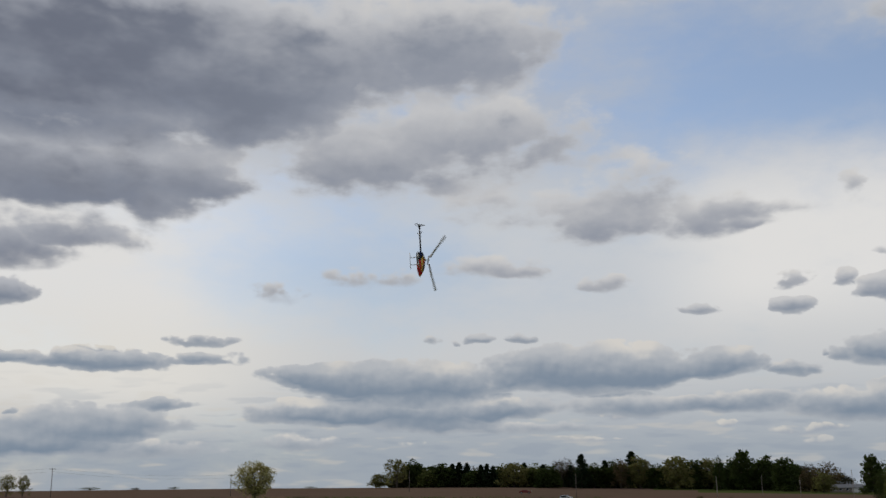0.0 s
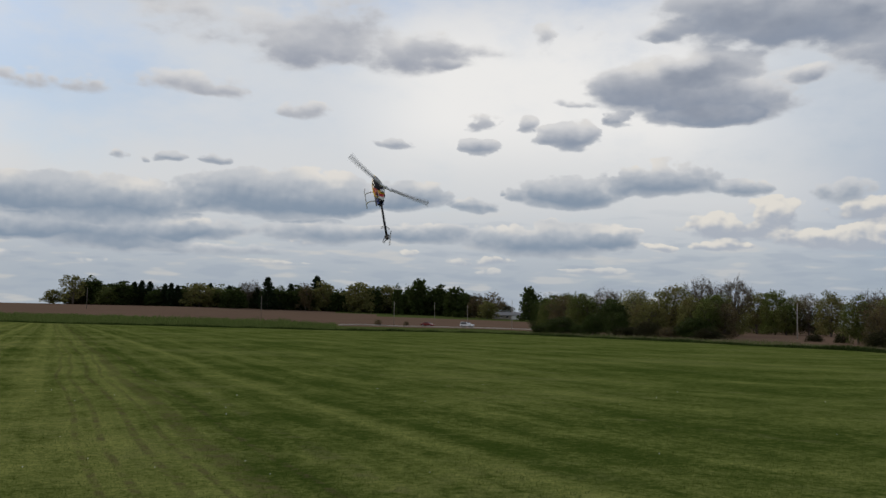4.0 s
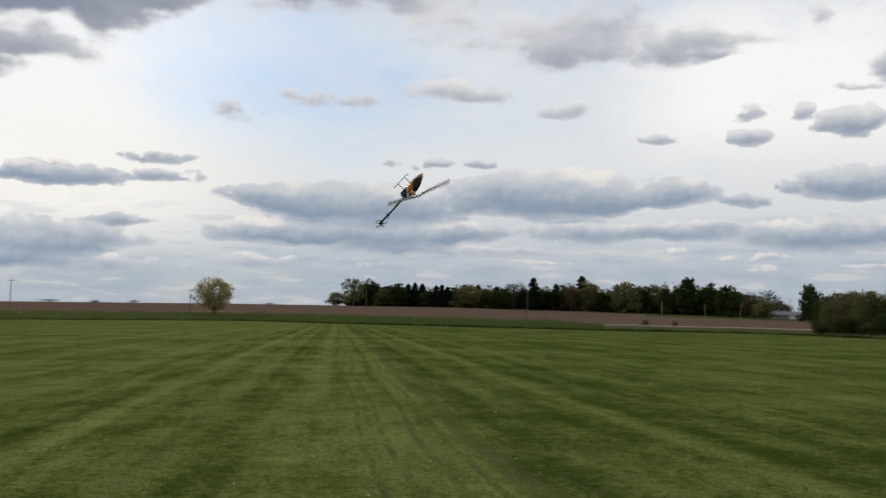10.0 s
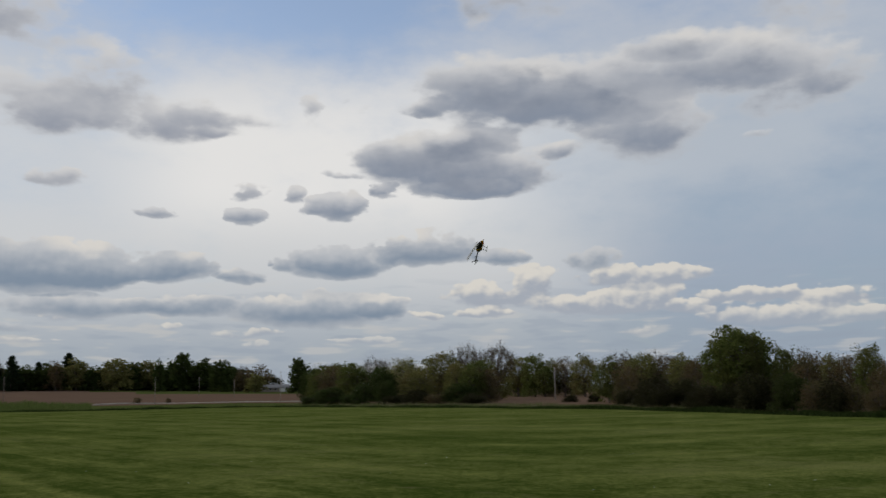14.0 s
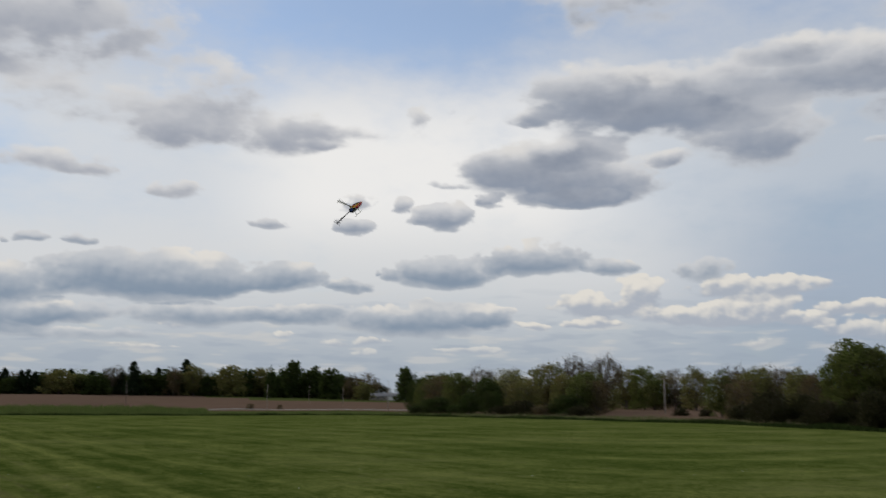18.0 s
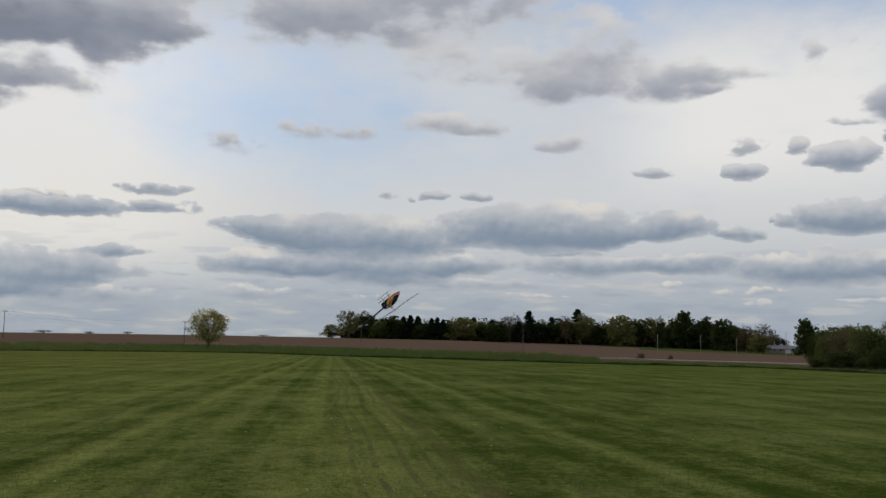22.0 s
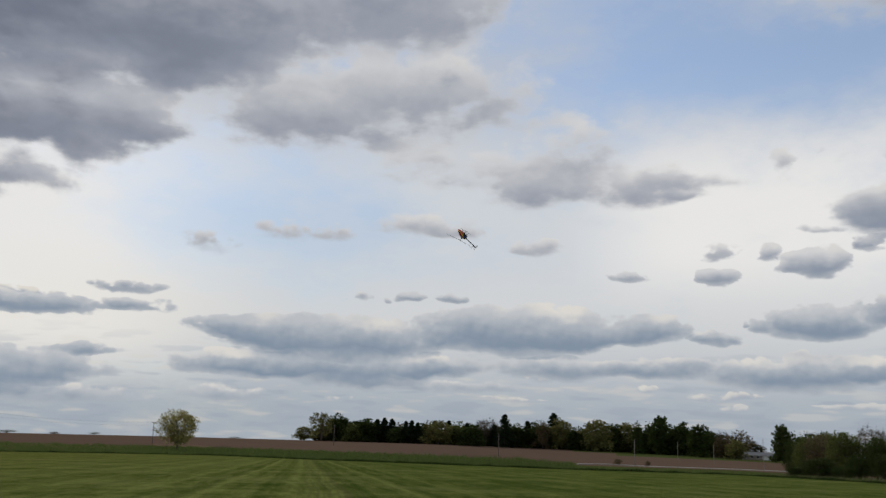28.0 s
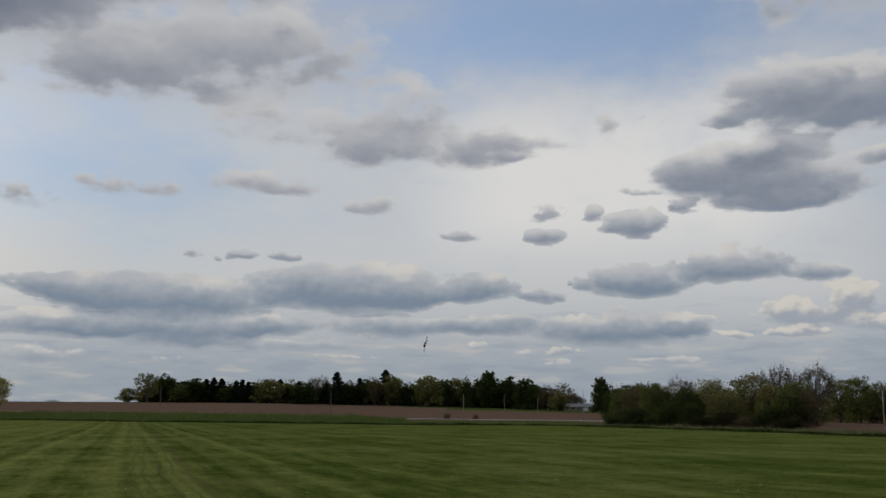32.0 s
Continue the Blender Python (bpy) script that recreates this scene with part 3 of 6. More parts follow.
LEAF_LONE = leaf_material("leaves_yellow_olive", (0.33, 0.31, 0.115), (0.54, 0.49, 0.205), (0.43, 0.37, 0.165))
LEAF_PALE = leaf_material("leaves_young_pale", (0.20, 0.20, 0.075), (0.34, 0.33, 0.14), (0.26, 0.23, 0.11))
LEAF_RUST = leaf_material("leaves_budding_rust", (0.105, 0.078, 0.040), (0.19, 0.145, 0.075), (0.12, 0.115, 0.048))
NEEDLE = leaf_material("spruce_needles", (0.016, 0.030, 0.014), (0.036, 0.055, 0.024), (0.028, 0.042, 0.02))
BARK = speckled("bark", (0.06, 0.048, 0.038), (0.16, 0.135, 0.11), 4, 0.95, bump=0.6)
WOODPOLE = speckled("weathered_pole", (0.13, 0.11, 0.09), (0.24, 0.21, 0.18), 3, 0.9)
PALEPOLE = speckled("bleached_pole", (0.30, 0.27, 0.23), (0.42, 0.38, 0.33), 3, 0.9)
STEEL = speckled("galvanised_steel", (0.42, 0.43, 0.44), (0.56, 0.57, 0.58), 5, 0.45, 0.7)
WIRE = speckled("cable_black", (0.03, 0.03, 0.03), (0.06, 0.06, 0.06), 5, 0.6)
ASPHALT = speckled("road_gravel", (0.30, 0.28, 0.25), (0.42, 0.40, 0.36), 0.4, 0.95, local=False)
SIDING = speckled("pale_siding", (0.55, 0.54, 0.50), (0.70, 0.69, 0.65), 0.8, 0.7)
SIDING_TAN = speckled("tan_siding", (0.22, 0.19, 0.155), (0.30, 0.26, 0.215), 0.8, 0.75)
WHITE = speckled("white_paint", (0.72, 0.72, 0.70), (0.82, 0.82, 0.80), 2, 0.5)
SHINGLE = speckled("roof_shingles", (0.06, 0.055, 0.052), (0.12, 0.11, 0.105), 1.5, 0.9)
SHINGLE_PALE = speckled("roof_grey", (0.20, 0.20, 0.20), (0.30, 0.30, 0.30), 1.5, 0.9)
GLASS_DARK = speckled("window_glass", (0.02, 0.022, 0.026), (0.04, 0.045, 0.05), 2, 0.08, bump=0.0)
DOORWOOD = speckled("door_brown", (0.10, 0.06, 0.04), (0.16, 0.10, 0.06), 3, 0.6)
CAR_RED = speckled("car_dark_red", (0.17, 0.022, 0.018), (0.21, 0.03, 0.024), 3, 0.25, bump=0)
CAR_WHITE = speckled("car_white", (0.70, 0.70, 0.70), (0.78, 0.78, 0.78), 3, 0.25, bump=0)
CAR_SILVER = speckled("car_silver", (0.48, 0.49, 0.50), (0.56, 0.57, 0.58), 3, 0.3, 0.5, bump=0)
CAR_DARK = speckled("car_charcoal", (0.03, 0.03, 0.033), (0.05, 0.05, 0.055), 3, 0.3, bump=0)
RUBBER = speckled("tyre_rubber", (0.02, 0.02, 0.02), (0.035, 0.035, 0.035), 20, 0.85)
LAMP_RED = speckled("tail_lamp_red", (0.25, 0.01, 0.01), (0.35, 0.02, 0.02), 20, 0.3, bump=0)
LAMP_CLEAR = speckled("headlamp_clear", (0.6, 0.6, 0.6), (0.7, 0.7, 0.7), 20, 0.2, bump=0)
# the model helicopter
H_YELLOW = speckled("canopy_yellow", (0.80, 0.46, 0.02), (0.86, 0.54, 0.03), 30, 0.28, bump=0)
H_RED = speckled("canopy_red", (0.52, 0.018, 0.022), (0.62, 0.03, 0.03), 30, 0.28, bump=0)
H_WHITE = speckled("canopy_white", (0.78, 0.76, 0.70), (0.84, 0.82, 0.78), 30, 0.3, bump=0)
H_BLACK = speckled("canopy_black", (0.012, 0.012, 0.014), (0.02, 0.02, 0.022), 30, 0.16, bump=0)
CARBON = speckled("carbon_fibre", (0.018, 0.018, 0.02), (0.035, 0.035, 0.038), 60, 0.35, bump=0.05)
ALU = speckled("bright_aluminium", (0.62, 0.63, 0.65), (0.74, 0.75, 0.77), 40, 0.3, 0.9, bump=0.05)
BLUE_ALU = speckled("blue_heat_shrink", (0.020, 0.045, 0.19), (0.035, 0.075, 0.27), 40, 0.4, bump=0.05)
SKID_WHITE = speckled("white_nylon", (0.70, 0.70, 0.68), (0.78, 0.78, 0.76), 30, 0.5, bump=0.05)
BLADE_WHITE = speckled("rotor_blade_grey_white", (0.50, 0.50, 0.50), (0.60, 0.60, 0.60), 10, 0.62, bump=0.02)

for dull in (H_BLACK, CARBON, BLUE_ALU, BLADE_WHITE):
    dull.node_tree.nodes["Principled BSDF"].inputs["Specular IOR Level"].default_value = 0.2

# ---- building helpers ----


def mesh_from(name, bm, *mats):
    me = bpy.data.meshes.new(name)
    bm.to_mesh(me)
    bm.free()
    for m in mats:
        me.materials.append(m)
    return me


def part(name, bm, material, parent, label="", m=None):
    """Links a bmesh as one mesh object under a thing or under a part."""
    mats = material if isinstance(material, (list, tuple)) else [material]
    ob = new(name, mesh_from(name, bm, *mats) if isinstance(bm, bmesh.types.BMesh) else bm)
    ob.parent = parent
    if m is not None:
        ob.matrix_basis = m
    return tagged(ob, label)


def thing(name, label, category, group="", m=None, kind=""):
    ob = new(name)
    ob.empty_display_size = 0.2
    if m is not None:
        ob.matrix_basis = m
    return tagged(ob, label, category, group, kind)


def box(bm, x0, x1, y0, y1, z0, z1, bevel=0.0, m=None, mat=0):
    made = bmesh.ops.create_cube(bm, size=1)["verts"]
    t = Matrix.Translation(((x0 + x1) / 2, (y0 + y1) / 2, (z0 + z1) / 2)) @ Matrix.Diagonal((x1 - x0, y1 - y0, z1 - z0, 1))
    bmesh.ops.transform(bm, matrix=(m @ t) if m else t, verts=made)
    faces = {f for v in made for f in v.link_faces}
    for f in faces:
        f.material_index = mat
    if bevel:
        edges = {e for v in made for e in v.link_edges}
        bmesh.ops.bevel(bm, geom=list(edges), offset=bevel, segments=2, profile=0.5, affect="EDGES")
    return bm


def tube(bm, path, radius, sides=8, mat=0, taper=None):
    """A round bar along a path of points."""
    pts = [Vector(p) for p in path]
    rings = []
    side = None
    for i, p in enumerate(pts):
        d = (pts[min(i + 1, len(pts) - 1)] - pts[max(i - 1, 0)]).normalized()
        if side is None:
            side = d.orthogonal().normalized()
        side = (side - d * side.dot(d)).normalized()
        up = d.cross(side)
        r = radius if taper is None else radius + (taper - radius) * i / max(1, len(pts) - 1)
        rings.append([bm.verts.new(p + r * (math.cos(2 * math.pi * k / sides) * side + math.sin(2 * math.pi * k / sides) * up)) for k in range(sides)])
    for a, b in zip(rings, rings[1:]):
        for k in range(sides):
            f = bm.faces.new((a[k], a[(k + 1) % sides], b[(k + 1) % sides], b[k]))
            f.smooth, f.material_index = True, mat
    bm.faces.new(list(reversed(rings[0]))).material_index = mat
    bm.faces.new(rings[-1]).material_index = mat
    return bm


def lerp_table(x, *pairs):
    """Piecewise-linear value at x of (x, value) pairs."""
    if x <= pairs[0][0]:
        return pairs[0][1]
    for (a, va), (b, vb) in zip(pairs, pairs[1:]):
        if x <= b:
            return va + (vb - va) * (x - a) / (b - a)
    return pairs[-1][1]


# ---- terrain: the lawn falls gently from the camera, the fields beyond rise again ----
FALL = 0.010


def tan_deg(a):
    return math.tan(radians(a))


def lawn_edge(az):
    el = lerp_table(az, (-60, 1.27), (-45, 1.23), (-32, 1.15), (-19, 1.02), (-6, 0.96), (0, 1.07), (13, 1.2), (24, 1.2), (33, 1.40), (45, 1.66), (58, 2.17), (70, 2.44), (78, 2.55), (100, 2.7), (180, 2.7))
    return EYE.z / (tan_deg(el) - FALL)


def strip_end(az):
    """Where the rough grass ends: distance and level."""
    el = lerp_table(az, (-60, 0.62), (-45, 0.60), (-20, 0.56), (-6, 0.52), (0, 0.56), (12, 0.76), (15, 0.95), (24, 0.96), (33, 1.15), (45, 1.42), (58, 1.92), (70, 2.18), (78, 2.28), (180, 2.4))
    r = lawn_edge(az) * lerp_table(az, (-12, 1.30), (10, 1.25), (16, 1.25), (30, 1.14), (60, 1.14))
    return r, EYE.z - r * tan_deg(el)


def far_level(az):
    return lerp_table(az, (-60, -0.06), (-20, -0.02), (-8, 0.05), (8, 0.05), (14, -0.02), (26, -0.28), (40, -0.45), (180, -0.4))


def profile(az):
    """The ground from the camera outwards: (distance, level) pairs."""
    e = lawn_edge(az)
    s, zs = strip_end(az)
    if az > 180:
        az -= 360
    road = lerp_table(az, (6, 0.0), (11, 1.0), (28, 1.0), (34, 0.0))
    mid = 330.0
    z_mid = EYE.z - mid * tan_deg(lerp_table(az, (6, 0.7), (10, 1.05), (14, 1.05), (15.5, 0.95), (16.8, 0.89), (24, 0.895), (30, 0.95), (60, 0.95)))
    z_far = EYE.z + 560 * tan_deg(far_level(az))
    z_line = zs + (z_far - zs) * (mid - s) / (560 - s)
    return ((0, 0), (e, -FALL * e), (s, zs), (mid, z_line + (z_mid - z_line) * road), (560, z_far), (4600, EYE.z + 4600 * tan_deg(far_level(az) - 0.03)))


def level(x, y):
    az = math.degrees(math.atan2(x, y))
    return lerp_table(math.hypot(x, y), *profile(az))


def spot(az, r, dz=0.0):
    d = bearing(az)
    x, y = d.x * r, d.y * r
    return Vector((x, y, level(x, y) + dz))


def green_from(az):
    """The ring from which the fields give way to grass: a verge before the trees, the meadow by the houses."""
    if az < -25 or az > 80:
        return 18
    return 25 if 17 < az < 29 else 26 if 14.5 < az <= 17 else 99


def build_ground():
    azs = [-60 + 0.5 * i for i in range(281)] + [80 + 10 * i for i in range(1, 22)]
    lawn_rows = [0.004, 0.012, 0.025, 0.04, 0.06, 0.09, 0.13, 0.18, 0.24, 0.32, 0.42, 0.54, 0.68, 0.84, 1.0]
    rows = []
    for az in azs:
        p = profile(az if az <= 180 else az - 360)
        rads = [p[1][0] * k for k in lawn_rows]
        rads += [p[1][0] + (p[2][0] - p[1][0]) * k for k in (0.15, 0.4, 0.7, 1.0)]
        rads += [p[2][0] + (p[3][0] - p[2][0]) * k for k in (0.25, 0.5, 0.75, 1.0)]
        rads += [330 + 230 * k for k in (0.2, 0.4, 0.6, 0.8, 1.0)] + [700, 950, 1400, 2200, 3300, 4600]
        d = bearing(az)
        ring = []
        for i, r in enumerate(rads):
            z = lerp_table(r, *p)
            ring.append((d.x * r, d.y * r, z + (0.0 if i < 12 or i > 24 else 0.05 * noise.noise((d.x * r * 0.08, d.y * r * 0.08, 3.0)))))
        rows.append(ring)
    n = len(rows[0])
    verts = [(0.0, 0.0, 0.0)] + [v for ring in rows for v in ring]
    faces, mats = [], []
    m = len(rows)
    for a in range(m):
        b = (a + 1) % m
        faces.append((0, 1 + b * n, 1 + a * n))
        mats.append(0)
        for i in range(n - 1):
            faces.append((1 + a * n + i, 1 + b * n + i, 1 + b * n + i + 1, 1 + a * n + i + 1))
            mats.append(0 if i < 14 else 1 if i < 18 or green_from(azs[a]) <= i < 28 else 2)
    me = bpy.data.meshes.new("ground")
    me.from_pydata(verts, [], faces)
    for mt in (LAWN, ROUGH, SOIL):
        me.materials.append(mt)
    me.polygons.foreach_set("material_index", mats)
    me.polygons.foreach_set("use_smooth", [True] * len(faces))
    me.update()
    return tagged(new("ground", me), "mown green lawn, rough grass strip and brown ploughed field", "ground", kind="structure")


build_ground()


def scatter_blades(name, spots, height, width, lean, material, label, category, per=1, seed=1):
    """Many upright grass blades as one mesh, each a thin tapering triangle."""
    rng = np.random.default_rng(seed)
    base = np.repeat(np.asarray(spots, dtype=np.float64), per, axis=0)
    n = len(base)
    if per > 1:
        base[:, :2] += rng.normal(0, width * 3.5, (n, 2))
    turn = rng.uniform(0, math.tau, n)
    h = height * rng.uniform(0.45, 1.25, n)
    w = width * rng.uniform(0.6, 1.3, n)
    if height > 0.2:
        # taller and lower clumps
        h *= 0.8 + 0.25 * np.sin(base[:, 0] * 0.9 + 2 * np.sin(base[:, 1] * 0.35)) + 0.2 * np.sin(base[:, 0] * 0.37 + base[:, 1] * 0.21)
    side = np.stack([np.cos(turn), np.sin(turn), np.zeros(n)], 1) * w[:, None] / 2
    tip = base + np.stack([rng.normal(0, lean, n) * h, rng.normal(0, lean, n) * h, h], 1)
    low = base - np.array([0, 0, 0.02])
    verts = np.stack([low - side, low + side, tip], 1).reshape(-1, 3)
    me = bpy.data.meshes.new(name)
    me.vertices.add(3 * n)
    me.vertices.foreach_set("co", verts.ravel())
    me.loops.add(3 * n)
    me.loops.foreach_set("vertex_index", np.arange(3 * n, dtype=np.int32))
    me.polygons.add(n)
    me.polygons.foreach_set("loop_start", np.arange(0, 3 * n, 3, dtype=np.int32))
    me.materials.append(material)
    me.update(calc_edges=True)
    return tagged(new(name, me), label, category, kind="stuff")

# ---- grass ----
def near_grass():
    rng = np.random.default_rng(5)
    n = 330000
    az = np.radians(rng.uniform(-58, 72, n))
    r = 3.0 * (30.0 / 3.0) ** rng.uniform(0, 1, n) ** 0.9
    keep = noise_mask(r * np.sin(az), r * np.cos(az), rng)
    az, r = az[keep], r[keep]
    x, y = r * np.sin(az), r * np.cos(az)
    return np.stack([x, y, -FALL * r], 1)


def noise_mask(x, y, rng):
    """Thins the blades where the mower's lanes lie flat."""
    lane = 0.5 + 0.5 * np.sin((x + 0.6 * np.sin(y * 0.07)) * math.tau / 2.3)
    return rng.uniform(0, 1, len(x)) < 0.55 + 0.45 * lane


scatter_blades("lawn_grass", near_grass(), 0.040, 0.006, 0.6, BLADE, "short mown lawn grass blades, mid green", "grass", seed=11)


def clover_heads():
    rng = np.random.default_rng(8)
    bm = bmesh.new()
    for i in range(70):
        az, r = rng.uniform(-55, 70), 4 + 24 * rng.uniform() ** 0.8
        p = spot(az, r, 0.035)
        bmesh.ops.create_icosphere(bm, subdivisions=1, radius=float(rng.uniform(0.005, 0.010)), matrix=Matrix.Translation(p))
    ob = new("clover_flowers", mesh_from("clover_flowers", bm, CLOVER))
    tagged(ob, "small white flower heads scattered over the lawn", "flowers", kind="stuff")


clover_heads()


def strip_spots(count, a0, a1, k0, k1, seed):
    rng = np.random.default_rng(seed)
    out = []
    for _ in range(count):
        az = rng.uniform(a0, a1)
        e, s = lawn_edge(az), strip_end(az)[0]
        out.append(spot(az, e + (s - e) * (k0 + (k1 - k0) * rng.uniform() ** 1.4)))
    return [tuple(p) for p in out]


scatter_blades("tall_weeds", strip_spots(9000, -26, 15, 0.05, 1.0, 3), 0.80, 0.12, 0.35, WEED, "tall uncut green weeds along the lawn's edge", "weeds", per=7, seed=4)
# added row whose dark colour draws the shade line below weeds and hedge
scatter_blades("edge_weeds", strip_spots(7000, -27, 77, 0.0, 0.03, 15), 0.38, 0.09, 0.3, WEED_SHADE, "low weeds along the mown edge, coloured dark for the shade there", "weeds", per=6, seed=16)
scatter_blades("edge_grass", strip_spots(2200, 12, 52, 0.0, 0.9, 6), 0.34, 0.05, 0.4, WEED, "uncut grass below the hedgerow", "grass", per=6, seed=7)
scatter_blades("dry_grass", strip_spots(900, 26, 52, 0.25, 0.8, 9), 0.55, 0.035, 0.3, DRYWEED, "dry straw-coloured grass stalks at the hedge", "grass", per=5, seed=10)
scatter_blades("meadow_grass", strip_spots(2600, -58, -22, 0.0, 1.0, 12), 0.30, 0.10, 0.4, DRYWEED, "low dry meadow grass, brown and green", "grass", per=4, seed=13)

# ---- trees ----


def crown_tips(rng, count, spread, foot, vase):
    """Places of the leaf clumps: mostly on the outside of a lobed, uneven dome."""
    mid, half = (foot + 1) / 2, (1 - foot) / 2
    ph = rng.uniform(0, math.tau, 3)
    tips = []
    for i in range(count):
        up = 1 - 2 * (i + 0.5) / count
        a = 2.39996 * i + rng.uniform(-0.3, 0.3)
        lobe = 0.84 + 0.10 * math.sin(3 * a + ph[0]) + 0.08 * math.sin(5 * a + 4 * up + ph[1]) + rng.uniform(-0.10, 0.10)
        k = lobe * rng.uniform(0.30, 1.0) ** 0.35
        round_ = math.sqrt(1 - up * up)
        z = mid + up * half * k
        wide = spread * k * round_
        if vase:
            wide *= 0.60 + 0.40 * min(1.0, (z - foot) / (1.3 * half))
        tips.append(Vector((math.cos(a) * wide, math.sin(a) * wide, z)))
    return tips


def limb_paths(rng, tips, foot, limbs):
    """A trunk, main limbs, and a branch to each clump, as (points, order)."""
    lean = rng.uniform(-0.03, 0.03, 4)
    top = Vector((lean[2], lean[3], min(0.8, foot + 0.45)))
    paths = [([(0, 0, -0.15), (lean[0] * 0.4, lean[1] * 0.4, foot), top], 0)]
    heads = [tips[int(k)] for k in rng.choice(len(tips), limbs, replace=False)]
    groups = [[] for _ in heads]
    for p in tips:
        groups[min(range(limbs), key=lambda k: (heads[k] - p).length)].append(p)
    for g in groups:
        end = sum(g, Vector()) / len(g)
        end = Vector((end.x * 0.8, end.y * 0.8, end.z * 0.93))
        root = Vector((0, 0, max(foot * 0.7, min(end.z * 0.55, foot + 0.3) * rng.uniform(0.75, 1.0))))
        bend = root.lerp(end, 0.5) + Vector((rng.uniform(-0.03, 0.03), rng.uniform(-0.03, 0.03), 0.02))
        paths.append(([root, bend, end], 1))
        for p in g:
            q = bend.lerp(end, rng.uniform(0.0, 0.9))
            paths.append(([q, q.lerp(p, 0.55) + Vector((0, 0, 0.012)), p], 2))
    return paths


def leaf_cloud(rng, centres, radius, count, size, flat=1.0, keep=None):
    """Leaf sprays: small tilted quads in clumps about the limb tips."""
    c = np.asarray([tuple(p) for p in centres])
    which = rng.integers(0, len(c), count)
    d = rng.normal(0, 1, (count, 3))
    d /= np.linalg.norm(d, axis=1)[:, None]
    rad = radius * rng.uniform(0.15, 1.0, count) ** 0.6 * rng.uniform(0.7, 1.3, len(c))[which]
    p = c[which] + d * rad[:, None] * np.array([1, 1, flat])
    u = rng.normal(0, 1, (count, 3))
    u /= np.linalg.norm(u, axis=1)[:, None]
    w = np.cross(u, rng.normal(0, 1, (count, 3)))
    w /= np.linalg.norm(w, axis=1)[:, None]
    s = size * rng.uniform(0.5, 1.4, count)[:, None]
    quad = np.stack([p - u * s, p + w * s * 0.55, p + u * s, p - w * s * 0.55], 1).reshape(-1, 3)
    return quad


def quads_mesh(name, verts, material):
    n = len(verts) // 4
    me = bpy.data.meshes.new(name)
    me.vertices.add(4 * n)
    me.vertices.foreach_set("co", verts.ravel())
    me.loops.add(4 * n)
    me.loops.foreach_set("vertex_index", np.arange(4 * n, dtype=np.int32))
    me.polygons.add(n)
    me.polygons.foreach_set("loop_start", np.arange(0, 4 * n, 4, dtype=np.int32))
    me.materials.append(material)
    me.update(calc_edges=True)
    return me


def broadleaf_meshes(seed, leaves, clump, size, spread=0.42, forks=9, twigs=2, trunk=0.028, material=None, low=0.0, vase=False):
    """Trunk and crown of a tree one metre high; spread is half its width."""
    rng = np.random.default_rng(seed)
    foot = 0.06 if vase else 0.30 if not low else max(0.03, 0.30 - 0.9 * low)
    tips = crown_tips(rng, forks * 4, spread - 0.55 * clump, foot, vase)
    if low:
        # a skirt of leaves down to the ground
        for _ in range(int(forks * 4 * low)):
            a, k = rng.uniform(0, math.tau), spread * rng.uniform(0.3, 0.85)
            tips.append(Vector((math.cos(a) * k, math.sin(a) * k, rng.uniform(0.04, 0.36))))
    bm = bmesh.new()
    for path, order in limb_paths(rng, tips, foot, max(4, forks // 2)):
        r = trunk * (1.0, 0.42, 0.15)[order]
        tube(bm, path, r, (6, 5, 3)[order], taper=r * (0.55, 0.35, 0.4)[order])
    for p in tips:
        for _ in range(twigs):
            d = Vector(rng.normal(0, 1, 3))
            d = (d.normalized() + 0.8 * p.normalized() + Vector((0, 0, 0.35))) * clump * 0.55
            tube(bm, [p, p + d * 0.5, p + d * rng.uniform(0.8, 1.25)], 0.0016 if twigs < 8 else 0.0028, 3, taper=0.0006)
    crown = leaf_cloud(rng, tips, clump * 0.82, leaves, size, 0.82)
    crown[:, 2] = np.maximum(crown[:, 2], 0.01)
    # the crown's top comes out as asked
    crown[:, 2] *= 1.0 / np.quantile(crown[:, 2], 0.998)
    return mesh_from("trunk", bm, BARK), quads_mesh("crown", crown, material)


def spruce_meshes(seed):
    rng = np.random.default_rng(seed)
    bm = bmesh.new()
    tube(bm, [(0, 0, -0.05), (0, 0, 0.5), (0, 0, 0.98)], 0.022, 6, taper=0.004)
    pts = []
    for i in range(60):
        z = 0.05 + 0.93 * (i / 60)
        reach = 0.34 * (1 - z) ** 0.75 * rng.uniform(0.45, 1.2) + 0.008
        for k in range(5):
            a = rng.uniform(0, math.tau)
            for f in (0.35, 0.7, 1.0):
                pts.append(Vector((math.cos(a) * reach * f, math.sin(a) * reach * f, z - 0.05 * f * reach / 0.19)))
    crown = leaf_cloud(rng, pts, 0.022, 3000, 0.030, 0.6)
    return mesh_from("trunk", bm, BARK), quads_mesh("crown", crown, NEEDLE)


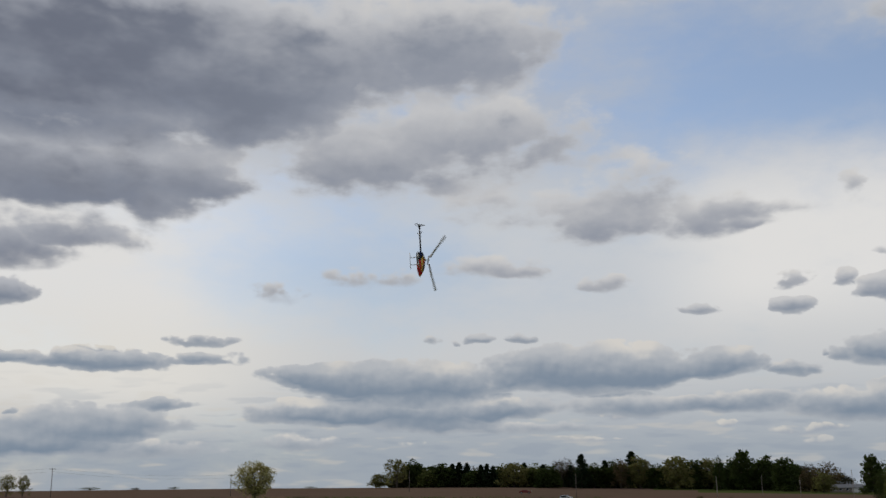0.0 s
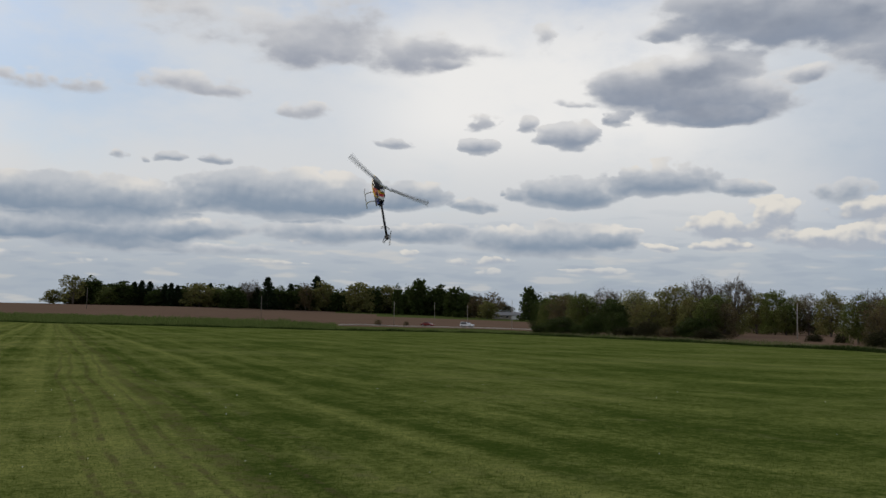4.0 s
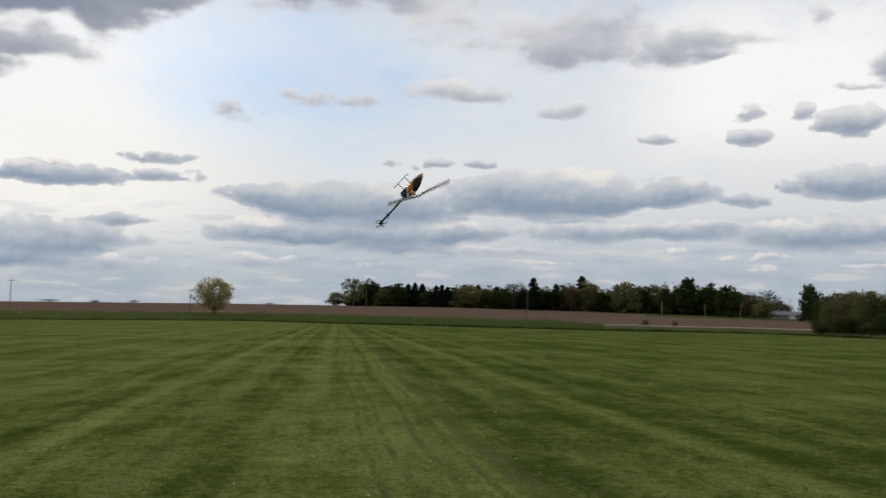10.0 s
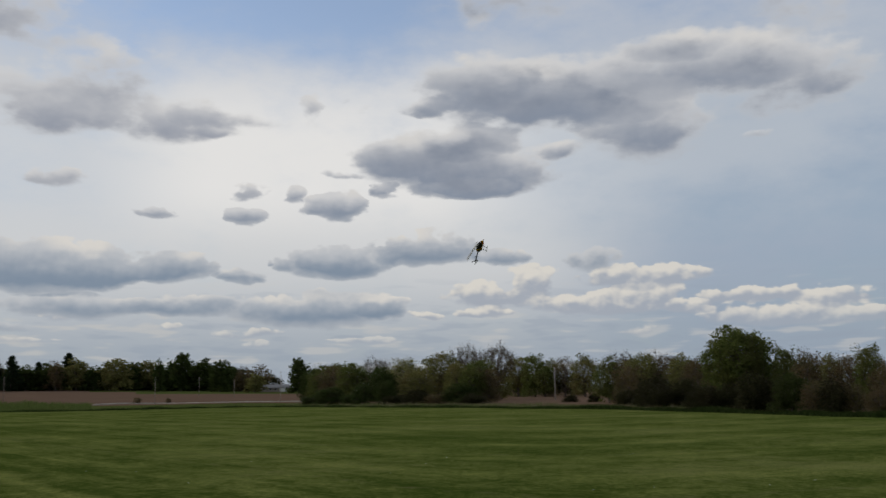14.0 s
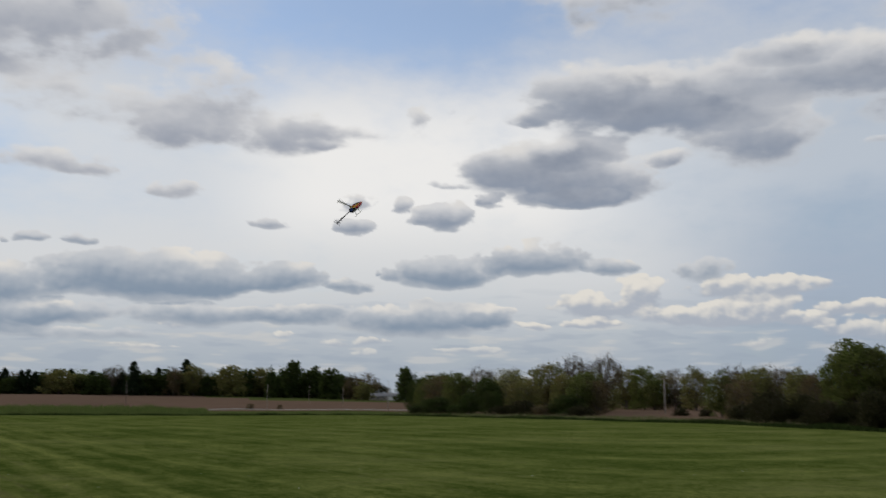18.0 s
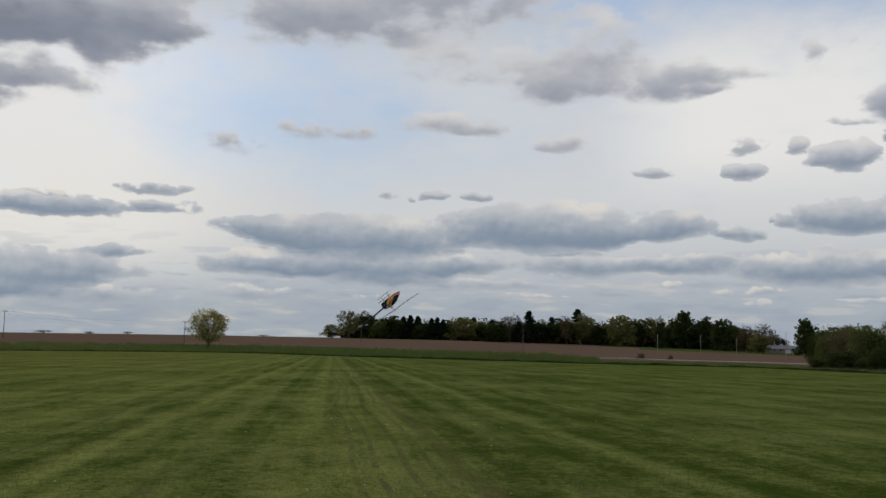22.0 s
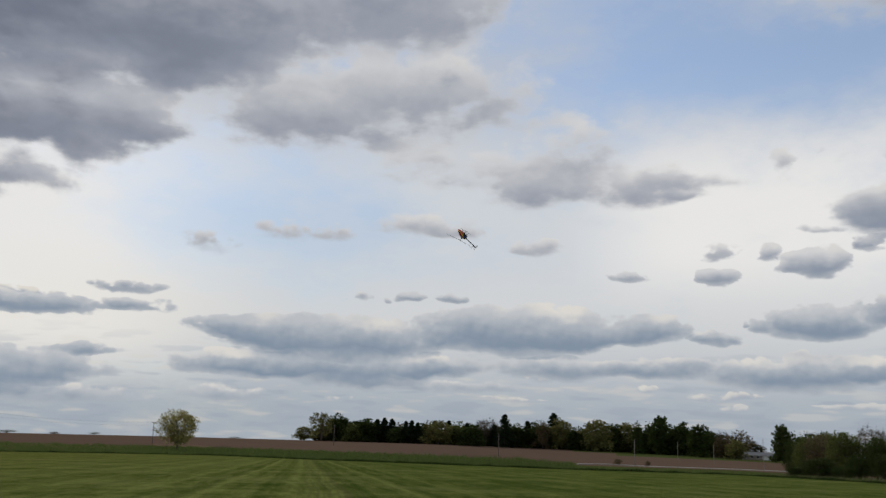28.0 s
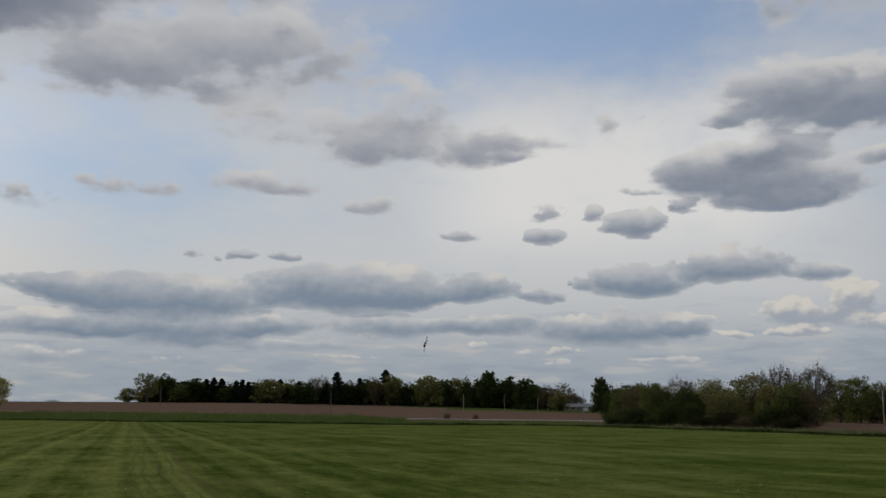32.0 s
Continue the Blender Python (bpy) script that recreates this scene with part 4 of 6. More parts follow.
TREES = {
    "dark": [broadleaf_meshes(20 + i, 2600, 0.17, 0.038, 0.36, 11, 1, material=LEAF_DARK, low=0.35) for i in range(3)],
    "mid": [broadleaf_meshes(30 + i, 2300, 0.16, 0.035, 0.36, 11, 1, material=LEAF_MID, low=0.3) for i in range(3)],
    "pale": [broadleaf_meshes(40 + i, 1700, 0.15, 0.026, 0.40, 12, 2, material=LEAF_PALE, low=0.2) for i in range(2)],
    "rust": [broadleaf_meshes(50 + i, 1700, 0.15, 0.027, 0.38, 12, 2, material=LEAF_RUST, low=0.3) for i in range(3)],
    "thin": [broadleaf_meshes(60 + i, 900, 0.14, 0.024, 0.38, 10, 4, material=LEAF_MID, low=0.12) for i in range(2)],
    "spruce": [spruce_meshes(70 + i) for i in range(3)],
    "hedge_dark": [broadleaf_meshes(80 + i, 11000, 0.15, 0.0165, 0.42, 18, 2, material=LEAF_DARK, low=0.35) for i in range(3)],
    "hedge_mid": [broadleaf_meshes(90 + i, 9500, 0.14, 0.0160, 0.40, 18, 3, material=LEAF_MID, low=0.25) for i in range(3)],
    "hedge_rust": [broadleaf_meshes(100 + i, 6200, 0.14, 0.0150, 0.40, 18, 4, material=LEAF_RUST, low=0.35) for i in range(2)],
    "hedge_pale": [broadleaf_meshes(110 + i, 5000, 0.11, 0.0140, 0.36, 20, 4, material=LEAF_PALE, low=0.2) for i in range(2)],
    "hedge_thin": [broadleaf_meshes(120 + i, 3000, 0.12, 0.0125, 0.40, 22, 6, material=LEAF_RUST, low=0.2) for i in range(2)],
    "vase": [broadleaf_meshes(140, 6800, 0.12, 0.0165, 0.44, 26, 4, 0.026, material=LEAF_LONE, vase=True)],
    "hedge_olive": [broadleaf_meshes(150 + i, 8000, 0.13, 0.0155, 0.40, 20, 3, material=LEAF_OLIVE, low=0.25) for i in range(3)],
    "dome": [broadleaf_meshes(160, 21000, 0.12, 0.0145, 0.46, 34, 3, 0.03, material=LEAF_MID, low=0.15)],
    "bare": [broadleaf_meshes(170 + i, 4200, 0.12, 0.0085, 0.42, 30, 9, 0.022, material=LEAF_RUST) for i in range(2)],
    "olive": [broadleaf_meshes(180 + i, 2300, 0.15, 0.032, 0.38, 12, 2, material=LEAF_OLIVE, low=0.3) for i in range(3)],
    "open": [broadleaf_meshes(190 + i, 1500, 0.14, 0.025, 0.38, 10, 4, 0.03, material=LEAF_OLIVE, low=0.12) for i in range(3)],
    "shrub": [broadleaf_meshes(130 + i, 5000, 0.26, 0.030, 0.62, 14, 2, 0.02, material=LEAF_SHADE, low=0.45) for i in range(3)],
}
WORDS = {
    "dark": ("dark green broadleaf tree in the distant tree line", "tree"),
    "mid": ("mid-green broadleaf tree in full spring leaf", "tree"),
    "pale": ("pale yellow-green tree in young leaf", "tree"),
    "rust": ("tree in rust-brown bud with open crown", "tree"),
    "thin": ("thinly leaved tree with branches showing", "tree"),
    "spruce": ("tall narrow dark spruce tree", "tree"),
    "hedge_dark": ("dense dark green hedgerow tree", "tree"),
    "hedge_mid": ("green leafy hedgerow tree", "tree"),
    "hedge_rust": ("hedgerow tree with brownish young leaves", "tree"),
    "hedge_pale": ("upright hedgerow tree with pale young leaves", "tree"),
    "hedge_thin": ("nearly bare hedgerow tree with rounded twiggy crown", "tree"),
    "vase": ("rounded pale olive tree with limbs fanning from a short trunk", "tree"),
    "hedge_olive": ("olive-green hedgerow tree in young leaf", "tree"),
    "dome": ("tall dome-shaped green tree above the hedgerow", "tree"),
    "bare": ("nearly bare tree with rounded brown twiggy crown", "tree"),
    "olive": ("olive-green tree in young leaf in the tree line", "tree"),
    "open": ("small olive-green tree with open crown on a bare trunk", "tree"),
    "shrub": ("dense bush at the hedgerow's foot, leaves coloured dark for shade", "bush"),
}
TREE_RNG = random.Random(77)


def plant(kind, az, r, top_el, width, group="", base=None):
    """A tree whose top stands at top_el degrees above the level, width degrees wide."""
    p = spot(az, r)
    if 500 < r < 600 and "far" in group:
        top_el += 0.12
    if base is not None:
        p.z += base
    high = EYE.z + r * tan_deg(top_el) - p.z
    wide = r * radians(width) * 1.15
    trunk, crown = TREE_RNG.choice(TREES[kind])
    half = sorted(abs(v.co.x) for v in list(crown.vertices)[::7])[-4]
    label, category = WORDS[kind]
    s = wide / (2 * half) if kind != "spruce" else high * (1.25 if r > 400 else 2.1)
    tree = thing("bush" if category == "bush" else "spruce" if kind == "spruce" else "tree", label, category, group)
    tree.matrix_basis = Matrix.Translation(p) @ Matrix.Rotation(TREE_RNG.uniform(0, math.tau), 4, "Z") @ Matrix.Diagonal((s, s, high, 1))
    part("trunk", trunk, None, tree)
    part("crown", crown, None, tree)
    return tree


FAR = "trees of the far tree line"
for kind, az, top, width in (
        ("olive", -0.95, 0.72, 1.25), ("open", 0.05, 1.6, 1.3), ("dark", 0.95, 1.5, 1.6), ("mid", 1.9, 0.95, 1.3), ("dark", 2.6, 1.30, 1.9),
        ("dark", 4.6, 0.9, 1.2), ("dark", 6.2, 1.1, 1.6), ("olive", 7.0, 1.30, 1.7), ("mid", 8.1, 1.28, 1.6), ("dark", 9.0, 1.1, 1.5)):
    plant(kind, az, 545 + TREE_RNG.uniform(-14, 14), top, width, FAR)
for kind, az, top, width in (
        ("bare", 9.85, 1.5, 1.4), ("dark", 11.7, 1.2, 1.6), ("dark", 12.9, 1.35, 1.6), ("rust", 13.2, 1.5, 1.0), ("olive", 14.3, 1.62, 1.6),
        ("dark", 15.2, 1.15, 1.3), ("olive", 16.4, 1.58, 1.7), ("dark", 17.3, 1.35, 1.5), ("olive", 18.1, 1.45, 1.4), ("dark", 19.1, 0.95, 1.1)):
    plant(kind, az, 540 + TREE_RNG.uniform(-14, 14), top, width, FAR)
for kind, az, top, width in (
        ("dark", 20.0, 1.86, 1.5), ("dark", 21.2, 1.55, 1.6), ("dark", 22.2, 1.42, 1.5), ("rust", 24.4, 1.15, 1.7), ("bare", 23.5, 1.05, 1.1),
        ("rust", 23.4, 0.75, 1.0), ("dark", 18.7, 1.5, 0.7), ("dark", 22.9, 1.0, 0.9)):
    plant(kind, az, 530 + TREE_RNG.uniform(-14, 14), top, width, FAR)
for az, top in ((3.35, 1.32), (3.75, 1.40), (4.2, 1.36), (5.05, 1.25), (5.4, 1.30), (5.75, 1.18), (6.75, 1.32), (10.95, 1.82), (8.7, 1.25), (13.85, 1.96), (12.3, 1.45), (10.3, 1.2), (7.6, 1.35), (19.4, 1.3)):
    plant("spruce", az, 548 + TREE_RNG.uniform(-12, 12), top, 0.7, "spruces of the far tree line")
# a darker second row that closes the gaps low down
for i in range(44):
    az = 0.3 + 22.5 * i / 43 + TREE_RNG.uniform(-0.2, 0.2)
    if 2.8 < az < 5.8 and i % 2:
        continue
    plant(TREE_RNG.choice(("dark", "dark", "rust", "olive")), az, 575, TREE_RNG.uniform(0.75, 1.15), 1.9, FAR, -2.0)
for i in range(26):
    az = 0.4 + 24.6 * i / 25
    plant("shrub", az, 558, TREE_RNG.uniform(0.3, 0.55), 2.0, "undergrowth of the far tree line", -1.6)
plant("olive", 24.2, 500, 0.75, 1.2, FAR)
for az, top, w in ((17.6, -0.5, 0.5), (19.3, -0.55, 0.35)):
    plant("rust", az, 335, top, w, "bushes by the road")

# the lone tree and the trees along the left skyline
plant("vase", -8.2, 300, 1.58, 2.3)
LEFT = "trees along the western skyline"
for kind, az, r, top, width in (
        ("open", -27.6, 330, 1.10, 1.15), ("thin", -25.9, 345, 0.85, 0.9), ("open", -25.1, 340, 1.0, 0.9), ("thin", -24.3, 340, 0.85, 0.95),
        ("open", -21.4, 360, 0.85, 0.95), ("open", -20.6, 360, 0.80, 0.7), ("open", -33.8, 350, 1.45, 1.15), ("pale", -35.0, 355, 1.25, 1.2),
        ("thin", -35.9, 360, 1.35, 1.3), ("rust", -37.8, 360, 1.2, 1.0), ("thin", -38.7, 370, 0.95, 0.9), ("pale", -43.2, 360, 0.85, 0.9),
        ("thin", -40.4, 380, 0.55, 0.5), ("thin", -34.4, 350, 1.2, 1.0), ("rust", -36.8, 360, 1.0, 0.9)):
    plant(kind, az, r, top, width, LEFT)
for az, top in ((-44.6, 0.55), (-44.0, 0.62), (-42.4, 0.75), (-38.5, 0.55), (-37.9, 0.45), (-37.1, 0.6), (-36.4, 0.5), (-35.7, 0.55), (-35.3, 0.45)):
    plant("spruce", az, 335, top, 0.7, "spruces by the houses")
for i in range(9):
    plant("rust" if i % 3 else "mid", -51.5 + i * 0.78, 420, TREE_RNG.uniform(1.05, 1.45), 1.5, LEFT)
for az, top, w in ((-31.6, 0.18, 1.2), (-17.2, 0.13, 1.6), (-14.8, 0.1, 0.9), (-12.7, 0.14, 1.0), (-22.9, 0.12, 0.7), (-5.0, 0.11, 1.2), (-30.5, 0.15, 0.7)):
    plant(TREE_RNG.choice(("thin", "rust", "olive")), az, 1000, top + 0.03, w * 0.65, "far field trees")

# ---- the hedgerow at the right ----
HEDGE = "hedgerow trees"


def hedge(kind, az, top, width, back=0.0):
    plant(kind, az, lawn_edge(az) * (1.17 + back), top, width, HEDGE)


for kind, az, top, width, back in (
        ("hedge_dark", 27.4, 0.9, 1.3, .3), ("hedge_mid", 27.9, 0.95, 1.5, .2), ("hedge_mid", 28.7, 1.25, 1.9, .25), ("hedge_dark", 29.2, 1.2, 1.9, .5), ("hedge_mid", 30.0, 1.3, 2.3, .1), ("bare", 31.4, 1.6, 1.9, .2),
        ("hedge_dark", 31.8, 0.9, 2.0, .05), ("hedge_pale", 33.0, 1.55, 2.2, .12), ("hedge_olive", 35.2, 1.85, 2.6, .12), ("bare", 36.9, 2.22, 2.1, .3),
        ("bare", 38.7, 2.30, 2.3, .3), ("hedge_olive", 33.9, 0.8, 2.2, .02), ("hedge_mid", 37.2, 1.1, 2.0, .02), ("hedge_olive", 36.3, 1.2, 1.8, .02), ("hedge_rust", 38.2, 0.9, 1.7, .05), ("hedge_olive", 38.9, 0.7, 1.5, .4), ("hedge_dark", 37.9, 1.0, 1.6, .25)):
    hedge(kind, az, top, width, back)
plant("dark", 26.75, 470, 1.62, 1.3, "trees beyond the road")
plant("dark", 28.0, 470, 1.15, 1.6, "trees beyond the road")
# behind the gap the trees stand back beyond the field
for kind, az, top, width, back in (
        ("hedge_olive", 39.9, 1.5, 1.8, .7), ("hedge_mid", 40.9, 1.62, 1.9, .7), ("hedge_olive", 42.0, 1.35, 1.5, .75), ("hedge_thin", 42.7, 1.5, 1.5, .75),
        ("hedge_olive", 43.9, 1.6, 1.9, .7), ("hedge_mid", 41.5, 0.9, 1.6, .7), ("hedge_dark", 43.1, 0.5, 1.8, .8), ("hedge_dark", 40.2, 0.6, 1.8, .8)):
    hedge(kind, az, top, width, back)
for kind, az, top, width, back in (
        ("hedge_mid", 45.3, 1.4, 1.9, .1), ("bare", 46.2, 1.6, 2.2, .25), ("hedge_olive", 47.2, 1.55, 2.2, .12), ("bare", 48.4, 1.6, 2.4, .25),
        ("hedge_olive", 49.6, 1.5, 2.0, .12), ("hedge_rust", 46.4, 0.9, 2.2, .0), ("hedge_rust", 50.4, 1.3, 2.0, .05)):
    hedge(kind, az, top, width, back)
for kind, az, top, width, back in (
        ("dome", 52.7, 2.92, 4.5, .02), ("hedge_mid", 55.2, 1.75, 1.5, .08), ("hedge_rust", 56.4, 1.55, 2.0, .0), ("hedge_olive", 57.6, 1.3, 1.6, .15),
        ("hedge_rust", 58.3, 1.2, 2.0, .05), ("hedge_mid", 59.6, 1.72, 1.7, .05), ("bare", 61.6, 1.85, 2.4, .1), ("hedge_dark", 62.8, 2.4, 2.2, .0),
        ("hedge_dark", 64.3, 2.55, 2.2, .0), ("hedge_pale", 66.2, 2.8, 2.9, .02), ("hedge_thin", 68.4, 1.9, 2.4, .05), ("hedge_mid", 70.8, 2.55, 2.6, .02),
        ("hedge_dark", 73.0, 2.9, 3.2, .0), ("hedge_mid", 76.0, 2.6, 3.2, .0), ("hedge_rust", 60.8, 0.9, 2.4, .0), ("hedge_olive", 65.0, 1.0, 2.6, .0)):
    hedge(kind, az, top, width, back)
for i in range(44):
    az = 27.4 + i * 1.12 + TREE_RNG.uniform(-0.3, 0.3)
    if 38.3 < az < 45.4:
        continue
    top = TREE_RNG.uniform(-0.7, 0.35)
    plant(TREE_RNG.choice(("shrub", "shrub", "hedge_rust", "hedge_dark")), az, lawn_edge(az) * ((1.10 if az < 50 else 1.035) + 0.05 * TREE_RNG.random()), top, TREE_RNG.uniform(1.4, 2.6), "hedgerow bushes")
for i in range(34):
    az = 29.2 + i * 1.4 + TREE_RNG.uniform(-0.3, 0.3)
    if 38.3 < az < 45.2:
        continue
    plant(TREE_RNG.choice(("hedge_dark", "hedge_olive", "hedge_rust", "hedge_mid", "hedge_thin")), az, lawn_edge(az) * (1.3 + 0.1 * TREE_RNG.random()), TREE_RNG.uniform(0.75, 1.4), TREE_RNG.uniform(2.2, 3.0), HEDGE)
for az, top, w in ((43.0, -0.75, 1.0), (44.4, -0.7, 0.8)):
    plant("shrub", az, lawn_edge(az) * 1.3, top, w, "hedgerow bushes")

# ---- the road, poles and cables ----
ROAD = [(8.0, 362.0), (12.0, 352.0), (16.5, 340.0), (20.0, 326.0), (24.0, 312.0), (28.0, 298.0), (34.0, 280.0)]


def road_at(az):
    r = lerp_table(az, *ROAD)
    return spot(az, r)


def build_road():
    bm = bmesh.new()
    rows = []
    for i in range(76):
        az = 15.2 + 0.25 * i
        c, d = road_at(az), bearing(az)
        w = 3.2
        z = max(level((c + d * w).x, (c + d * w).y), level((c - d * w).x, (c - d * w).y)) + 0.10
        rows.append([bm.verts.new((*(c - d * w).xy, z - 0.5)), bm.verts.new((*(c - d * w).xy, z)), bm.verts.new((*c.xy, z + 0.06)), bm.verts.new((*(c + d * w).xy, z)), bm.verts.new((*(c + d * w).xy, z - 0.5))])
    for a, b in zip(rows, rows[1:]):
        for k in range(4):
            bm.faces.new((a[k], b[k], b[k + 1], a[k + 1]))
    bmesh.ops.recalc_face_normals(bm, faces=bm.faces)
    return tagged(new("road", mesh_from("road", bm, ASPHALT)), "pale gravelled country road across the fields", "road", kind="structure")


build_road()


def utility_pole(az, r, top_el, arms=1, width=0.14, wood=WOODPOLE, label="weathered wooden utility pole with crossarm", group="utility poles"):
    p = spot(az, r)
    high = EYE.z + r * tan_deg(top_el) - p.z
    pole = thing("utility_pole", label, "utility pole", group, Matrix.Translation(p) @ Matrix.Rotation(radians(-az), 4, "Z"))
    bm = bmesh.new()
    tube(bm, [(0, 0, -0.6), (0, 0, high * 0.5), (0, 0, high)], width, 8, taper=width * 0.7)
    part("post", bm, wood, pole)
    for k in range(arms):
        z = high - 0.35 - 0.9 * k
        bm = bmesh.new()
        box(bm, -1.1, 1.1, -0.06, 0.06, z - 0.07, z + 0.07, 0.01)
        part("crossarm", bm, WOODPOLE, pole)
        for x in (-1.0, -0.45, 0.45, 1.0):
            bm = bmesh.new()
            tube(bm, [(x, 0, z + 0.06), (x, 0, z + 0.13), (x, 0, z + 0.22)], 0.05, 6, taper=0.03)
            part("insulator", bm, GLASS_DARK, pole)
    return p + Vector((0, 0, high - 0.1))


def cable(a, b, sag):
    bm = bmesh.new()
    tube(bm, [a.lerp(b, k / 12) - Vector((0, 0, sag * 4 * (k / 12) * (1 - k / 12))) for k in range(13)], 0.020, 4)
    tagged(new("cable", mesh_from("cable", bm, WIRE)), "thin black overhead cable between utility poles", "cable", "overhead cables")


tops = [utility_pole(-50.0, 400, 0.9), utility_pole(-43.3, 380, 1.27), utility_pole(-36.5, 370, 1.27), utility_pole(-28.1, 365, 1.24), utility_pole(-19.2, 365, 1.19),
        utility_pole(-9.55, 370, 0.85, 1), utility_pole(0.8, 380, 1.0, 0, 0.13), utility_pole(10.6, 400, 0.75, 0, 0.13)]
for a, b in zip(tops[:6], tops[1:6]):
    for dz in (0.0, -1.1):
        cable(a + Vector((0, 0, dz)), b + Vector((0, 0, dz)), 1.3)
utility_pole(-25.25, 330, 1.12, 0, 0.17, WIRE, "dark bare utility pole beside small trees")
for az, r, top in ((18.55, 318, 0.62), (21.0, 420, 0.6), (23.0, 400, 0.45), (25.7, 260, 0.85), (42.1, 150, 0.9), (34.4, 150, 1.1)):
    utility_pole(az, r, top, 0, 0.09, PALEPOLE, "slim bleached wooden pole without crossarm")


def steel_mast(az, r, top_el, flag=False):
    p = spot(az, r)
    high = EYE.z + r * tan_deg(top_el) - p.z
    mast = thing("flag_pole" if flag else "lamp_post", "slim pale flag pole by the houses" if flag else "dark slim street lamp post", "flag pole" if flag else "lamp post", "flag poles" if flag else "lamp posts", Matrix.Translation(p))
    bm = bmesh.new()
    tube(bm, [(0, 0, -0.4), (0, 0, high)], 0.09, 8, taper=0.05)
    part("post", bm, WOODPOLE if flag else WIRE, mast)
    bm = bmesh.new()
    if flag:
        bmesh.ops.create_uvsphere(bm, u_segments=8, v_segments=6, radius=0.12, matrix=Matrix.Translation((0, 0, high + 0.1)))
        part("finial", bm, STEEL, mast)
    else:
        tube(bm, [(0, 0, high), (0, 0, high + 0.12), (0, 0, high + 0.45), (0, 0, high + 0.5)], 0.16, 8, taper=0.24)
        part("lantern", bm, WIRE, mast)


for az, top in ((-39.2, 1.15), (-38.9, 1.1), (-38.55, 1.1)):
    steel_mast(az, 420, top, True)
steel_mast(-47.7, 200, 0.25)
steel_mast(-41.7, 300, 0.5)


def marker_post(az, r, high, material, label):
    p = spot(az, r)
    post = thing("marker_post", label, "post", "field marker posts", Matrix.Translation(p))
    bm = bmesh.new()
    box(bm, -0.10, 0.10, -0.10, 0.10, -0.2, high * 0.7, 0.02)
    part("stake", bm, material, post)
    bm = bmesh.new()
    box(bm, -0.2, 0.2, -0.2, 0.2, high, high + 0.08, 0.02)
    part("cap", bm, material, post)


for az, r, h, mt, lb in ((-49.0, 235, 1.1, WIRE, "short dark marker post in the meadow"), (-47.9, 235, 0.6, H_YELLOW, "short yellow marker post in the meadow"),
                         (-46.9, 235, 0.6, WHITE, "short white marker post in the meadow"), (-45.5, 240, 0.7, WIRE, "short dark marker post in the meadow"),
                         (-42.5, 245, 0.9, WIRE, "short dark marker post in the meadow"), (-41.0, 245, 1.0, WHITE, "short white marker post in the meadow"),
                         (-36.1, 235, 0.9, WHITE, "short white marker post in the meadow"), (-34.6, 240, 0.7, WHITE, "short white marker post in the meadow"),
                         (-29.5, 240, 1.0, WIRE, "short dark marker post in the meadow"), (-28.9, 240, 0.9, WIRE, "short dark marker post in the meadow")):
    marker_post(az, r, h, mt, lb)

# ---- houses ----


